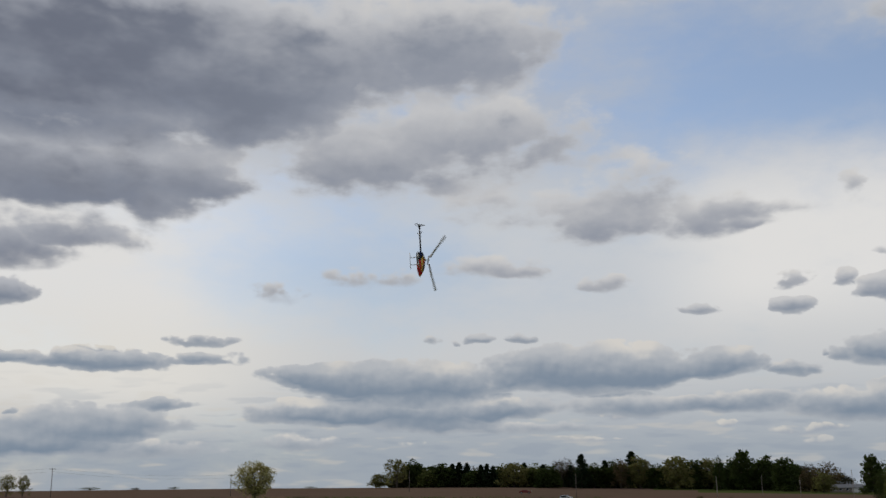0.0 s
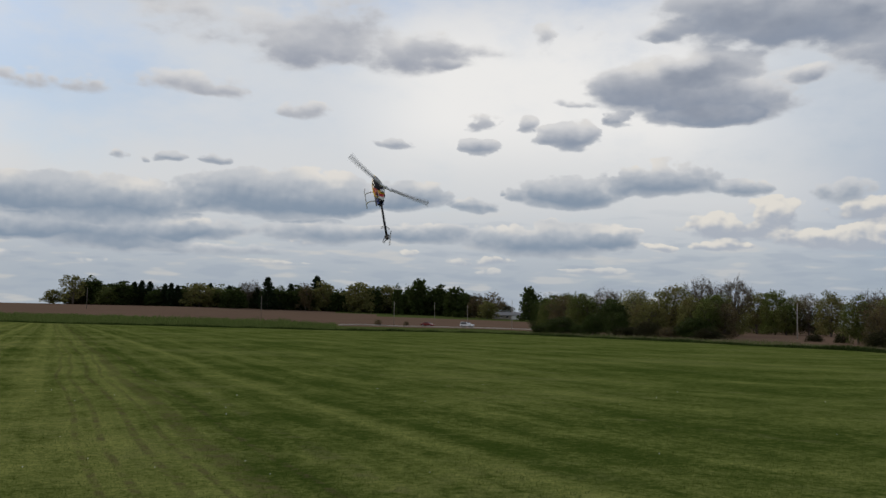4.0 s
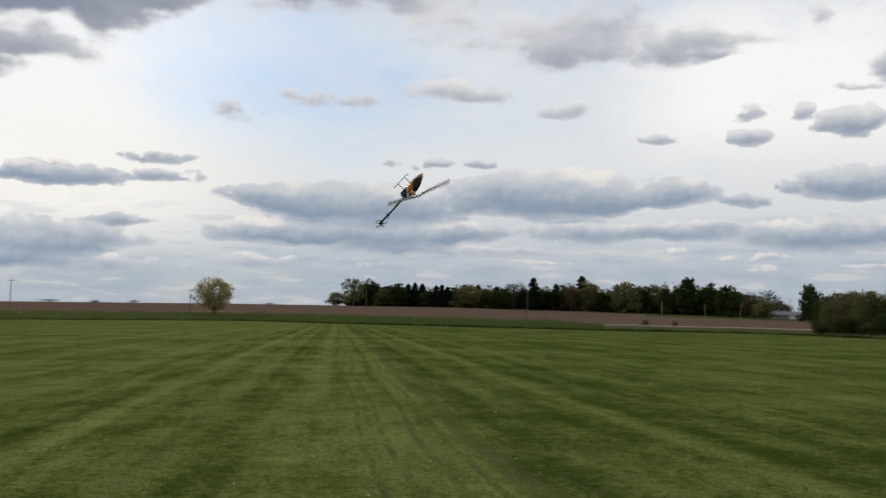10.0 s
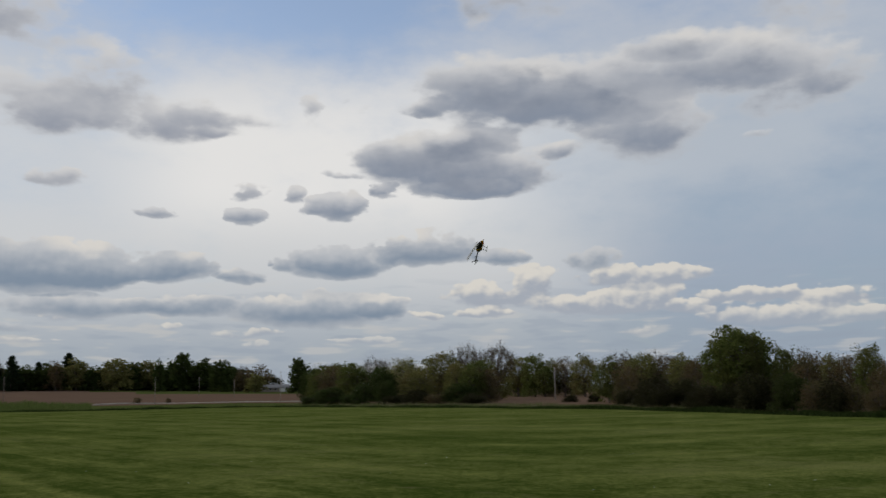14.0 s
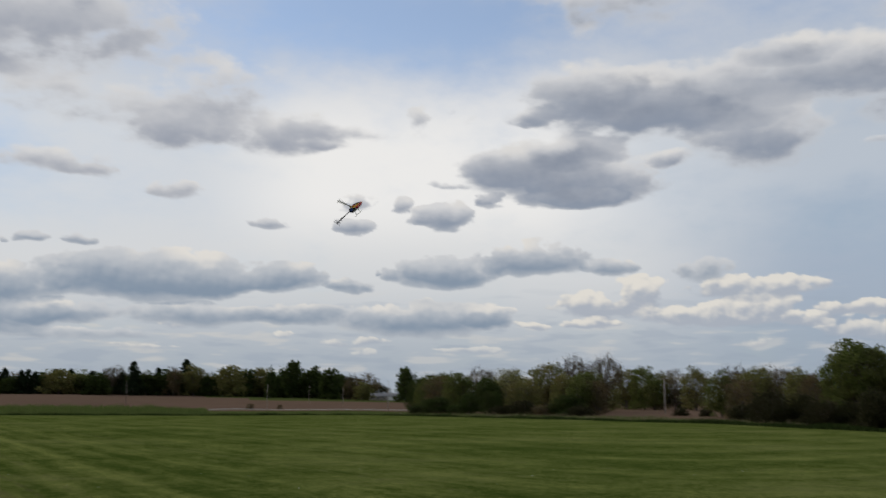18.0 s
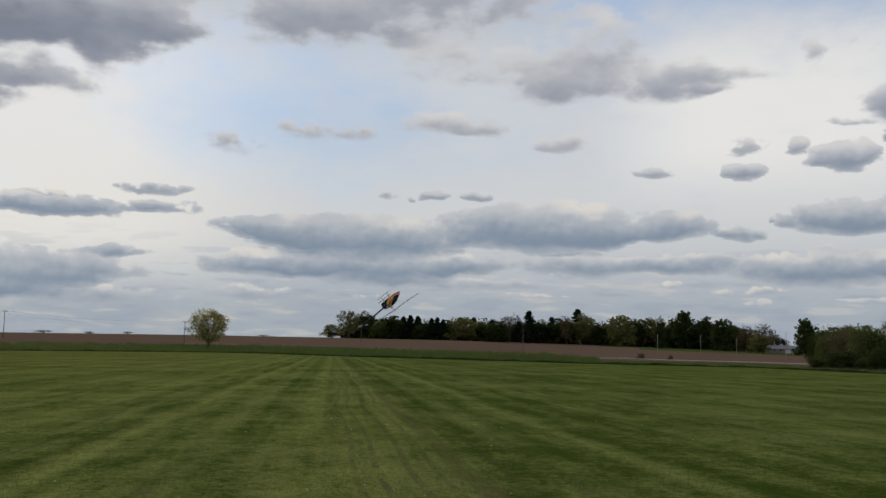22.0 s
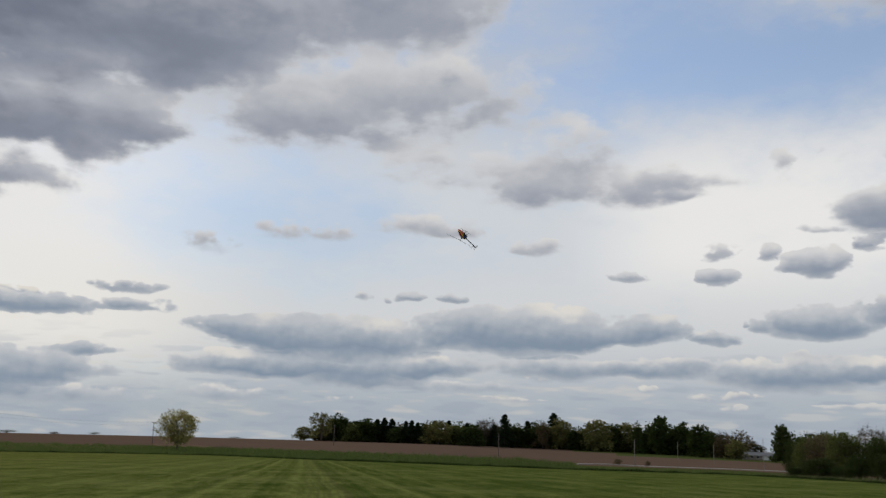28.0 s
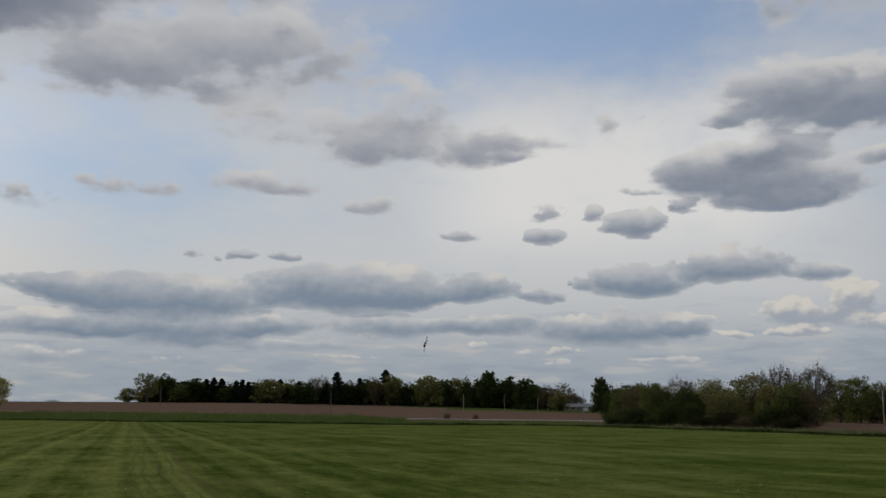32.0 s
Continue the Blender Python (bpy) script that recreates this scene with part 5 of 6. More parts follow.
def gable_house(az, r, wide, deep, wall, roof, label, wall_m=SIDING_TAN, roof_m=SHINGLE, turn=0.0, gables=0, garage=False, group="houses"):
    house = thing("house", label, "house", group, Matrix.Translation(spot(az, r)) @ Matrix.Rotation(radians(-az + turn), 4, "Z"))
    w, d = wide / 2, deep / 2
    bm = bmesh.new()
    box(bm, -w, w, -d, d, -0.8, wall)
    for s in (-1, 1):
        vs = [bm.verts.new((s * w, -d, wall)), bm.verts.new((s * w, d, wall)), bm.verts.new((s * w, 0, wall + roof))]
        bm.faces.new(vs if s > 0 else vs[::-1])
    part("wall", bm, wall_m, house)
    bm = bmesh.new()
    o, t = 0.45, 0.16
    ridge = wall + roof
    for s in (-1, 1):
        prof = [(s * (d + o), wall - o * roof / d), (0, ridge), (0, ridge + t), (s * (d + o), wall - o * roof / d + t)]
        a = [bm.verts.new((-w - o, y, z)) for y, z in prof]
        b = [bm.verts.new((w + o, y, z)) for y, z in prof]
        for k in range(4):
            bm.faces.new((a[k], a[(k + 1) % 4], b[(k + 1) % 4], b[k]))
        bm.faces.new(a), bm.faces.new(b)
    bmesh.ops.recalc_face_normals(bm, faces=bm.faces)
    roof_o = part("roof", bm, roof_m, house)
    bm = bmesh.new()
    box(bm, w * 0.4, w * 0.4 + 0.8, 0.3, 1.1, ridge - 0.6, ridge + 0.9, 0.03)
    part("chimney", bm, SIDING_TAN, roof_o)
    for g in range(gables):
        gx = -w + wide * (g + 0.5) / gables
        gw, gh = wide / gables * 0.33, roof * 0.8
        bm = bmesh.new()
        box(bm, gx - gw, gx + gw, -d - 1.6, -d + 0.05, -0.8, wall)
        vs = [bm.verts.new((gx - gw, -d - 1.6, wall)), bm.verts.new((gx + gw, -d - 1.6, wall)), bm.verts.new((gx, -d - 1.6, wall + gh))]
        bm.faces.new(vs)
        part("gable_wall", bm, wall_m, house)
        bm = bmesh.new()
        for s in (-1, 1):
            prof = [(gx + s * (gw + 0.35), wall - 0.35 * gh / gw), (gx, wall + gh), (gx, wall + gh + t), (gx + s * (gw + 0.35), wall - 0.35 * gh / gw + t)]
            a = [bm.verts.new((x, -d - 2.0, z)) for x, z in prof]
            b = [bm.verts.new((x, 0, z)) for x, z in prof]
            for k in range(4):
                bm.faces.new((a[k], a[(k + 1) % 4], b[(k + 1) % 4], b[k]))
            bm.faces.new(a), bm.faces.new(b)
        bmesh.ops.recalc_face_normals(bm, faces=bm.faces)
        part("gable_roof", bm, roof_m, house)
        win = part("window", box(bmesh.new(), gx - 0.75, gx + 0.75, -d - 1.68, -d - 1.60, 0.9, 2.1, 0.01), WHITE, house)
        part("pane", box(bmesh.new(), gx - 0.66, gx + 0.66, -d - 1.70, -d - 1.682, 0.98, 2.02), GLASS_DARK, win)
    n = max(2, int(wide / 3))
    for k in range(n):
        x = -w + wide * (k + 0.5) / n
        win = part("window", box(bmesh.new(), x - 0.6, x + 0.6, -d - 0.07, -d, 0.9, 2.1, 0.01), WHITE, house)
        part("pane", box(bmesh.new(), x - 0.52, x + 0.52, -d - 0.09, -d - 0.072, 0.98, 2.02), GLASS_DARK, win)
    if garage:
        door = part("garage_door", box(bmesh.new(), w * 0.3, w * 0.3 + 4.2, -d - 0.10, -d - 0.004, 0.0, 2.2, 0.02), WHITE, house)
        for k in range(3):
            part("panel", box(bmesh.new(), w * 0.3 + 0.1, w * 0.3 + 4.1, -d - 0.12, -d - 0.102, 0.1 + 0.7 * k, 0.72 + 0.7 * k), WHITE, door)
    return house


gable_house(-48.6, 320, 14, 9, 2.4, 2.7, "tan single-storey house with dark shingled gables", gables=2)
gable_house(-45.8, 330, 9, 8, 2.3, 2.4, "tan house with dark gabled roof", gables=1, turn=24)
gable_house(-44.8, 326, 5.5, 7, 2.1, 2.0, "small tan house with dark gabled roof", gables=1, turn=-14)
gable_house(-51.5, 325, 15, 9, 2.6, 3.0, "tan single-storey house with dark shingled roof", gables=2)
gable_house(25.35, 520, 15, 7, 2.3, 1.5, "low ranch house with pale grey roof and white garage door", SIDING_TAN, SHINGLE_PALE, 8, garage=True)
gable_house(4.8, 560, 9, 7, 3.0, 2.8, "dark weathered barn among the spruces", DOORWOOD, SHINGLE_PALE, 20)
gable_house(2.9, 565, 8, 6, 2.6, 1.6, "white farmhouse partly behind trees", WHITE, SHINGLE_PALE, -10)
gable_house(15.9, 556, 4.5, 5, 2.6, 1.2, "small white outbuilding between tree trunks", WHITE, SHINGLE_PALE)
gable_house(17.3, 556, 4, 5, 2.2, 1.0, "small white outbuilding between tree trunks", WHITE, SHINGLE_PALE)

# ---- vehicles ----


def car(label, body_m, m, kind="car", group=""):
    """A road vehicle that faces +x, wheels on z = 0."""
    v = thing("pickup_truck" if kind == "pickup" else "car", label, kind if kind != "pickup" else "pickup truck", group, m)
    prof = {"car": [(-2.2, .35), (-2.25, .75), (-2.05, .95), (-1.5, 1.0), (-0.9, 1.42), (0.5, 1.45), (1.15, 1.0), (2.0, .86), (2.25, .65), (2.2, .32)],
            "suv": [(-2.3, .42), (-2.35, .9), (-2.25, 1.1), (-2.05, 1.68), (0.3, 1.72), (1.05, 1.15), (2.1, 1.02), (2.35, .8), (2.3, .4)],
            "pickup": [(-2.8, .5), (-2.8, 1.1), (-0.75, 1.1), (-0.7, 1.75), (0.65, 1.75), (1.25, 1.18), (2.5, 1.08), (2.7, .9), (2.7, .48)]}[kind]
    bm = bmesh.new()
    rings = []
    for y, k in ((-0.88, 0.94), (-0.8, 1.0), (0.8, 1.0), (0.88, 0.94)):
        rings.append([bm.verts.new((x, y * (1.0 if z < 1.05 else 0.86), 0.35 + (z - 0.35) * k)) for x, z in prof])
    for a, b in zip(rings, rings[1:]):
        for i in range(len(prof)):
            bm.faces.new((a[i], a[(i + 1) % len(prof)], b[(i + 1) % len(prof)], b[i]))
    bm.faces.new(rings[0]), bm.faces.new(rings[-1])
    bmesh.ops.recalc_face_normals(bm, faces=bm.faces)
    body = part("body", bm, body_m, v)
    zt, x0, x1 = {"car": (1.36, -0.85, 0.45), "suv": (1.58, -1.9, 0.25), "pickup": (1.62, -0.6, 0.6)}[kind]
    for s in (-1, 1):
        part("side_window", box(bmesh.new(), x0, x1, s * 0.80 - 0.03, s * 0.80 + 0.03, zt - (0.5 if kind == "suv" else 0.36), zt, 0.02), GLASS_DARK, body)
    for x, rx in ((x1 + 0.42, 42), (x0 - 0.22, -30)):
        bm = box(bmesh.new(), -0.02, 0.02, -0.68, 0.68, -0.26, 0.26, 0.01, Matrix.Translation((x, 0, zt - 0.16)) @ Matrix.Rotation(radians(-rx), 4, "Y"))
        part("windscreen", bm, GLASS_DARK, body)
    if kind == "suv":
        part("hardtop", box(bmesh.new(), -2.0, 0.3, -0.72, 0.72, 1.69, 1.76, 0.02), CAR_DARK, body, "black hardtop")
    front, rear = max(p[0] for p in prof), min(p[0] for p in prof)
    for s in (-1, 1):
        part("headlight", box(bmesh.new(), front - 0.12, front + 0.01, s * 0.62 - 0.16, s * 0.62 + 0.16, 0.66, 0.8, 0.02), LAMP_CLEAR, v)
        part("tail_light", box(bmesh.new(), rear - 0.01, rear + 0.1, s * 0.68 - 0.1, s * 0.68 + 0.1, 0.72, 0.92, 0.02), LAMP_RED, v)
    for x in (rear + 0.95, front - 0.85):
        for s in (-1, 1):
            bm = bmesh.new()
            tube(bm, [(0, -0.11, 0), (0, -0.09, 0), (0, 0.09, 0), (0, 0.11, 0)], 0.34, 16)
            wheel = part("wheel", bm, RUBBER, v, m=Matrix.Translation((x, s * 0.80, 0.34)))
            bm = bmesh.new()
            tube(bm, [(0, s * 0.10, 0), (0, s * 0.125, 0)], 0.20, 12, taper=0.16)
            part("rim", bm, STEEL, wheel)
    return v


def parked(az, r, turn):
    return Matrix.Translation(spot(az, r)) @ Matrix.Rotation(radians(turn - az), 4, "Z")


car("white sedan parked before the houses", CAR_WHITE, parked(-49.6, 300, 10))
car("dark car parked by the spruces", CAR_DARK, parked(-42.9, 320, 5), "suv")
silver_suv = car("white off-road car with black top driving along the road", CAR_WHITE, Matrix(), "suv")
red_car = car("dark red car driving along the road", CAR_RED, Matrix())

# ---- the model helicopter: nose +x, rotor axis +z, origin at the mast's foot ----
heli = thing("model_helicopter", "radio-controlled helicopter, yellow red and black canopy, white skids", "model helicopter")


def canopy_ring(t):
    """Half width, top and bottom of the canopy at t, from its tail (0) to its nose (1)."""
    w = lerp_table(t, (0, .026), (.12, .036), (.3, .050), (.5, .058), (.68, .052), (.84, .034), (.95, .016), (1, .004))
    top = lerp_table(t, (0, .040), (.12, .054), (.3, .066), (.5, .062), (.68, .040), (.84, .006), (.95, -.022), (1, -.036))
    low = lerp_table(t, (0, -.040), (.2, -.062), (.36, -.076), (.6, -.080), (.8, -.072), (.92, -.058), (1, -.044))
    return w, top, low


def canopy_point(t, a, grow=0.0):
    """a: 0 at the top, +-180 degrees underneath. The rear edge slants forward towards the belly."""
    ca, sa = math.cos(radians(a)), math.sin(radians(a))
    rear = -0.12 + 0.15 * (1 - ca) / 2
    x = rear + (0.29 - rear) * t
    w, top, low = canopy_ring((x + 0.12) / 0.41)
    c, h = (top + low) / 2, (top - low) / 2
    k = abs(sa) ** 0.85 * (1 if sa >= 0 else -1)
    return Vector((x, (w + grow) * k, c + (h + grow) * ca))


def canopy_patch(t0, t1, a0, a1, grow, nt=14, na=10, edge=None):
    bm = bmesh.new()
    rows = []
    for i in range(nt + 1):
        t = t0 + (t1 - t0) * i / nt
        lo, hi = (a0, a1) if edge is None else edge(t)
        rows.append([bm.verts.new(canopy_point(t, lo + (hi - lo) * j / na, grow)) for j in range(na + 1)])
    for r0, r1 in zip(rows, rows[1:]):
        for j in range(na):
            bm.faces.new((r0[j], r1[j], r1[j + 1], r0[j + 1])).smooth = True
    bmesh.ops.recalc_face_normals(bm, faces=bm.faces)
    return bm


def build_canopy():
    bm = bmesh.new()
    rows = []
    nt, na = 22, 32
    for i in range(nt + 1):
        rows.append([bm.verts.new(canopy_point(i / nt, 360 * j / na)) for j in range(na)])
    for i, (r0, r1) in enumerate(zip(rows, rows[1:])):
        for j in range(na):
            f = bm.faces.new((r0[j], r0[(j + 1) % na], r1[(j + 1) % na], r1[j]))
            f.smooth = True
            a, t = 360 * (j + 0.5) / na, (i + 0.5) / nt
            a = min(a, 360 - a)
            f.material_index = 0 if t > 0.90 else 2 if t < 0.13 and a < 120 else 1
    bm.faces.new(rows[-1])
    bmesh.ops.recalc_face_normals(bm, faces=bm.faces)
    shell = part("canopy", bm, [H_YELLOW, H_RED, H_WHITE], heli, "glossy red canopy with yellow nose and cream rear edge")
    def half_glass(t):
        return 34 + 64 * math.sin(math.pi * max(0.0, (t - .30) / .62) ** 0.85)

    part("windscreen", canopy_patch(.30, .92, -80, 80, 0.0026, 22, 18, edge=lambda t: (-half_glass(t), half_glass(t))), H_BLACK, shell, "black tinted windscreen panel")
    for s in (-1, 1):
        part("stripe", canopy_patch(.40, .93, 0, 0, 0.0030, 24, 3, edge=lambda t, s=s: (s * (half_glass(t) + 1), s * (half_glass(t) + 6 + 6 * t))), H_YELLOW, shell, "yellow rim along the windscreen")
        part("stripe", canopy_patch(.14, .86, 0, 0, 0.0030, 24, 3, edge=lambda t, s=s: (s * (half_glass(t) + 15 - 5 * t), s * (half_glass(t) + 21 - 8 * t))), H_WHITE, shell, "thin cream line beside the windscreen")
        part("stripe", canopy_patch(.04, .62, 0, 0, 0.0030, 24, 3, edge=lambda t, s=s: (s * (half_glass(t) + 36 - 14 * t), s * (half_glass(t) + 43 - 16 * t))), H_YELLOW, shell, "thin yellow stripe")
        part("stripe", canopy_patch(.02, .44, 0, 0, 0.0032, 16, 5, edge=lambda t, s=s: (s * (84 + 40 * t), s * (116 + 10 * t))), H_YELLOW, shell, "yellow flame stripe")
    part("stripe", canopy_patch(.22, .315, -52, 52, 0.0030, 4, 14), H_YELLOW, shell, "yellow band behind the windscreen")
    part("trim", canopy_patch(.0, .05, -140, 140, 0.0018, 2, 24), H_BLACK, shell)


build_canopy()


def build_frame():
    bm = bmesh.new()
    for s in (-1, 1):
        box(bm, -0.105, 0.06, s * 0.022 - 0.0016, s * 0.022 + 0.0016, -0.076, 0.03, 0.001)
    part("side_frame", bm, CARBON, heli, "black carbon side plates")
    part("motor", tube(bmesh.new(), [(-0.035, 0, -0.04), (-0.035, 0, 0.012)], 0.023, 14), ALU, heli)
    part("gear", tube(bmesh.new(), [(-0.01, 0, 0.018), (-0.01, 0, 0.03)], 0.055, 24), CARBON, heli)
    part("battery", box(bmesh.new(), -0.04, 0.12, -0.022, 0.022, -0.066, -0.03, 0.004), H_BLACK, heli, "black shrink-wrapped battery pack")
    for x in (-0.105, -0.07):
        part("servo", box(bmesh.new(), x - 0.014, x + 0.014, -0.032, 0.032, -0.035, 0.0, 0.002), BLUE_ALU, heli)
    part("mast", tube(bmesh.new(), [(0, 0, -0.02), (0, 0, 0.155)], 0.005, 10), ALU, heli)
    part("swashplate", tube(bmesh.new(), [(0, 0, 0.078), (0, 0, 0.082), (0, 0, 0.09)], 0.026, 18, taper=0.02), ALU, heli)
    for k in range(3):
        a = radians(90 + 120 * k)
        part("link_rod", tube(bmesh.new(), [(0.03 * math.cos(a), 0.03 * math.sin(a), 0.01), (0.026 * math.cos(a), 0.026 * math.sin(a), 0.085)], 0.0022, 6), ALU, heli)


build_frame()


def build_gear():
    gear = part("landing_gear", tube(bmesh.new(), [(-0.02, 0, -0.078), (0.07, 0, -0.078)], 0.008, 6), CARBON, heli, "white skid landing gear")
    for x in (-0.035, 0.085):
        path = [(x, -0.095, -0.145), (x, -0.075, -0.105), (x, -0.04, -0.082), (x, 0.04, -0.082), (x, 0.075, -0.105), (x, 0.095, -0.145)]
        part("strut", tube(bmesh.new(), path, 0.0062, 8), SKID_WHITE, gear)
    for s in (-1, 1):
        path = [(-0.105, s * 0.096, -0.147), (0.11, s * 0.096, -0.147), (0.135, s * 0.096, -0.142), (0.15, s * 0.096, -0.128)]
        part("skid", tube(bmesh.new(), path, 0.0055, 8), SKID_WHITE, gear)


build_gear()


def build_tail():
    part("tail_boom", tube(bmesh.new(), [(-0.10, 0, 0.0), (-0.3, 0, 0.0), (-0.545, 0, 0.0)], 0.0130, 12), CARBON, heli, "black carbon tail boom")
    part("tail_gearbox", box(bmesh.new(), -0.575, -0.530, -0.014, 0.014, -0.016, 0.016, 0.003), CARBON, heli)
    # open fin: a bent carbon rim with a web, above and below the boom
    bm = bmesh.new()
    tube(bm, [(-0.525, 0.017, 0.0), (-0.565, 0.017, 0.075), (-0.585, 0.017, 0.085), (-0.575, 0.017, 0.02), (-0.59, 0.017, -0.055), (-0.572, 0.017, -0.075), (-0.525, 0.017, 0.0)], 0.0042, 6)
    part("tail_fin", bm, CARBON, heli, "open black vertical tail fin")
    bm = bmesh.new()
    tube(bm, [(-0.43, -0.055, 0.0), (-0.40, 0, 0.0), (-0.43, 0.055, 0.0), (-0.445, 0.05, 0.0), (-0.42, 0, 0.0), (-0.445, -0.05, 0.0), (-0.43, -0.055, 0.0)], 0.0028, 6)
    part("stabiliser", bm, CARBON, heli)
    hub = part("tail_rotor", tube(bmesh.new(), [(0, 0.0, 0), (0, -0.028, 0)], 0.008, 10), ALU, heli, "tail rotor with two white blades", Matrix.Translation((-0.557, -0.014, 0)))
    for s in (-1, 1):
        bm = box(bmesh.new(), -0.0095, 0.0095, -0.026, -0.0225, s * 0.045 - 0.036, s * 0.045 + 0.036, 0.001)
        part("tail_blade", bm, BLADE_WHITE, hub)
    return hub


tail_rotor = build_tail()


def build_rotor():
    blades = []
    bm = bmesh.new()
    box(bm, -0.032, 0.032, -0.010, 0.010, -0.008, 0.010, 0.003)
    tube(bm, [(0, 0, -0.012), (0, 0, 0.018)], 0.012, 12)
    hub = part("main_rotor", bm, ALU, heli, "bright metal rotor head with two blades", Matrix.Translation((0, 0, 0.150)))
    for s in (-1, 1):
        part("blade_grip", box(bmesh.new(), min(s * 0.026, s * 0.074), max(s * 0.026, s * 0.074), -0.011, 0.011, -0.008, 0.008, 0.003), ALU, hub)
        bm = bmesh.new()
        rows = []
        for i in range(9):
            x = s * (0.066 + 0.455 * i / 8)
            z = 0.030 * (i / 8) ** 2
            c = 0.021
            rows.append([bm.verts.new((x, c * u, z + h)) for u, h in ((-1, 0), (-0.55, 0.0022), (0.3, 0.0030), (1, 0), (0.3, -0.0026), (-0.55, -0.002))])
        for a, b in zip(rows, rows[1:]):
            for k in range(6):
                bm.faces.new((a[k], a[(k + 1) % 6], b[(k + 1) % 6], b[k])).smooth = True
        bm.faces.new(rows[0]), bm.faces.new(rows[-1])
        bmesh.ops.recalc_face_normals(bm, faces=bm.faces)
        blades.append(part("rotor_blade", bm, BLADE_WHITE, hub, "long pale grey rotor blade"))
    return hub, blades[::-1]


main_rotor, rotor_blades = build_rotor()

# ---- what moves ----


def road_pose(az, face):
    p, q = road_at(az), road_at(az + 0.4)
    d = (q - p).normalized()
    return Matrix.Translation((p.x, p.y, p.z + 0.16)) @ Matrix.Rotation(math.atan2(d.y, d.x), 4, "Z")


def fly(az, el, dist, nose_az, nose_el, roll):
    """The helicopter's pose: where it is seen from the camera, and its nose and rotor axis in the world."""
    n = bearing(nose_az, nose_el)
    level_up = bearing(nose_az, nose_el + 90)
    side = level_up.cross(n)
    up = level_up * math.cos(radians(roll)) + side * math.sin(radians(roll))
    y = up.cross(n)
    m = Matrix((n, y, up)).transposed().to_4x4()
    return Matrix.Translation(EYE + dist * bearing(az, el)) @ m


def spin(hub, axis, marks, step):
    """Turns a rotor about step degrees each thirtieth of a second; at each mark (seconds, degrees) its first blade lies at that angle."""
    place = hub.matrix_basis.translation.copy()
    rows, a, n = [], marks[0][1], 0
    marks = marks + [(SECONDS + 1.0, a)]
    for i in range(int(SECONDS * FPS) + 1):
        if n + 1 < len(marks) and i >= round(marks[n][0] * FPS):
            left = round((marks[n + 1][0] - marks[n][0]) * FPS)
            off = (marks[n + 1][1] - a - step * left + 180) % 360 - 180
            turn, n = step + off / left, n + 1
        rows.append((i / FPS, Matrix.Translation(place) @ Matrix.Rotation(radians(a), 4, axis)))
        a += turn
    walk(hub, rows)


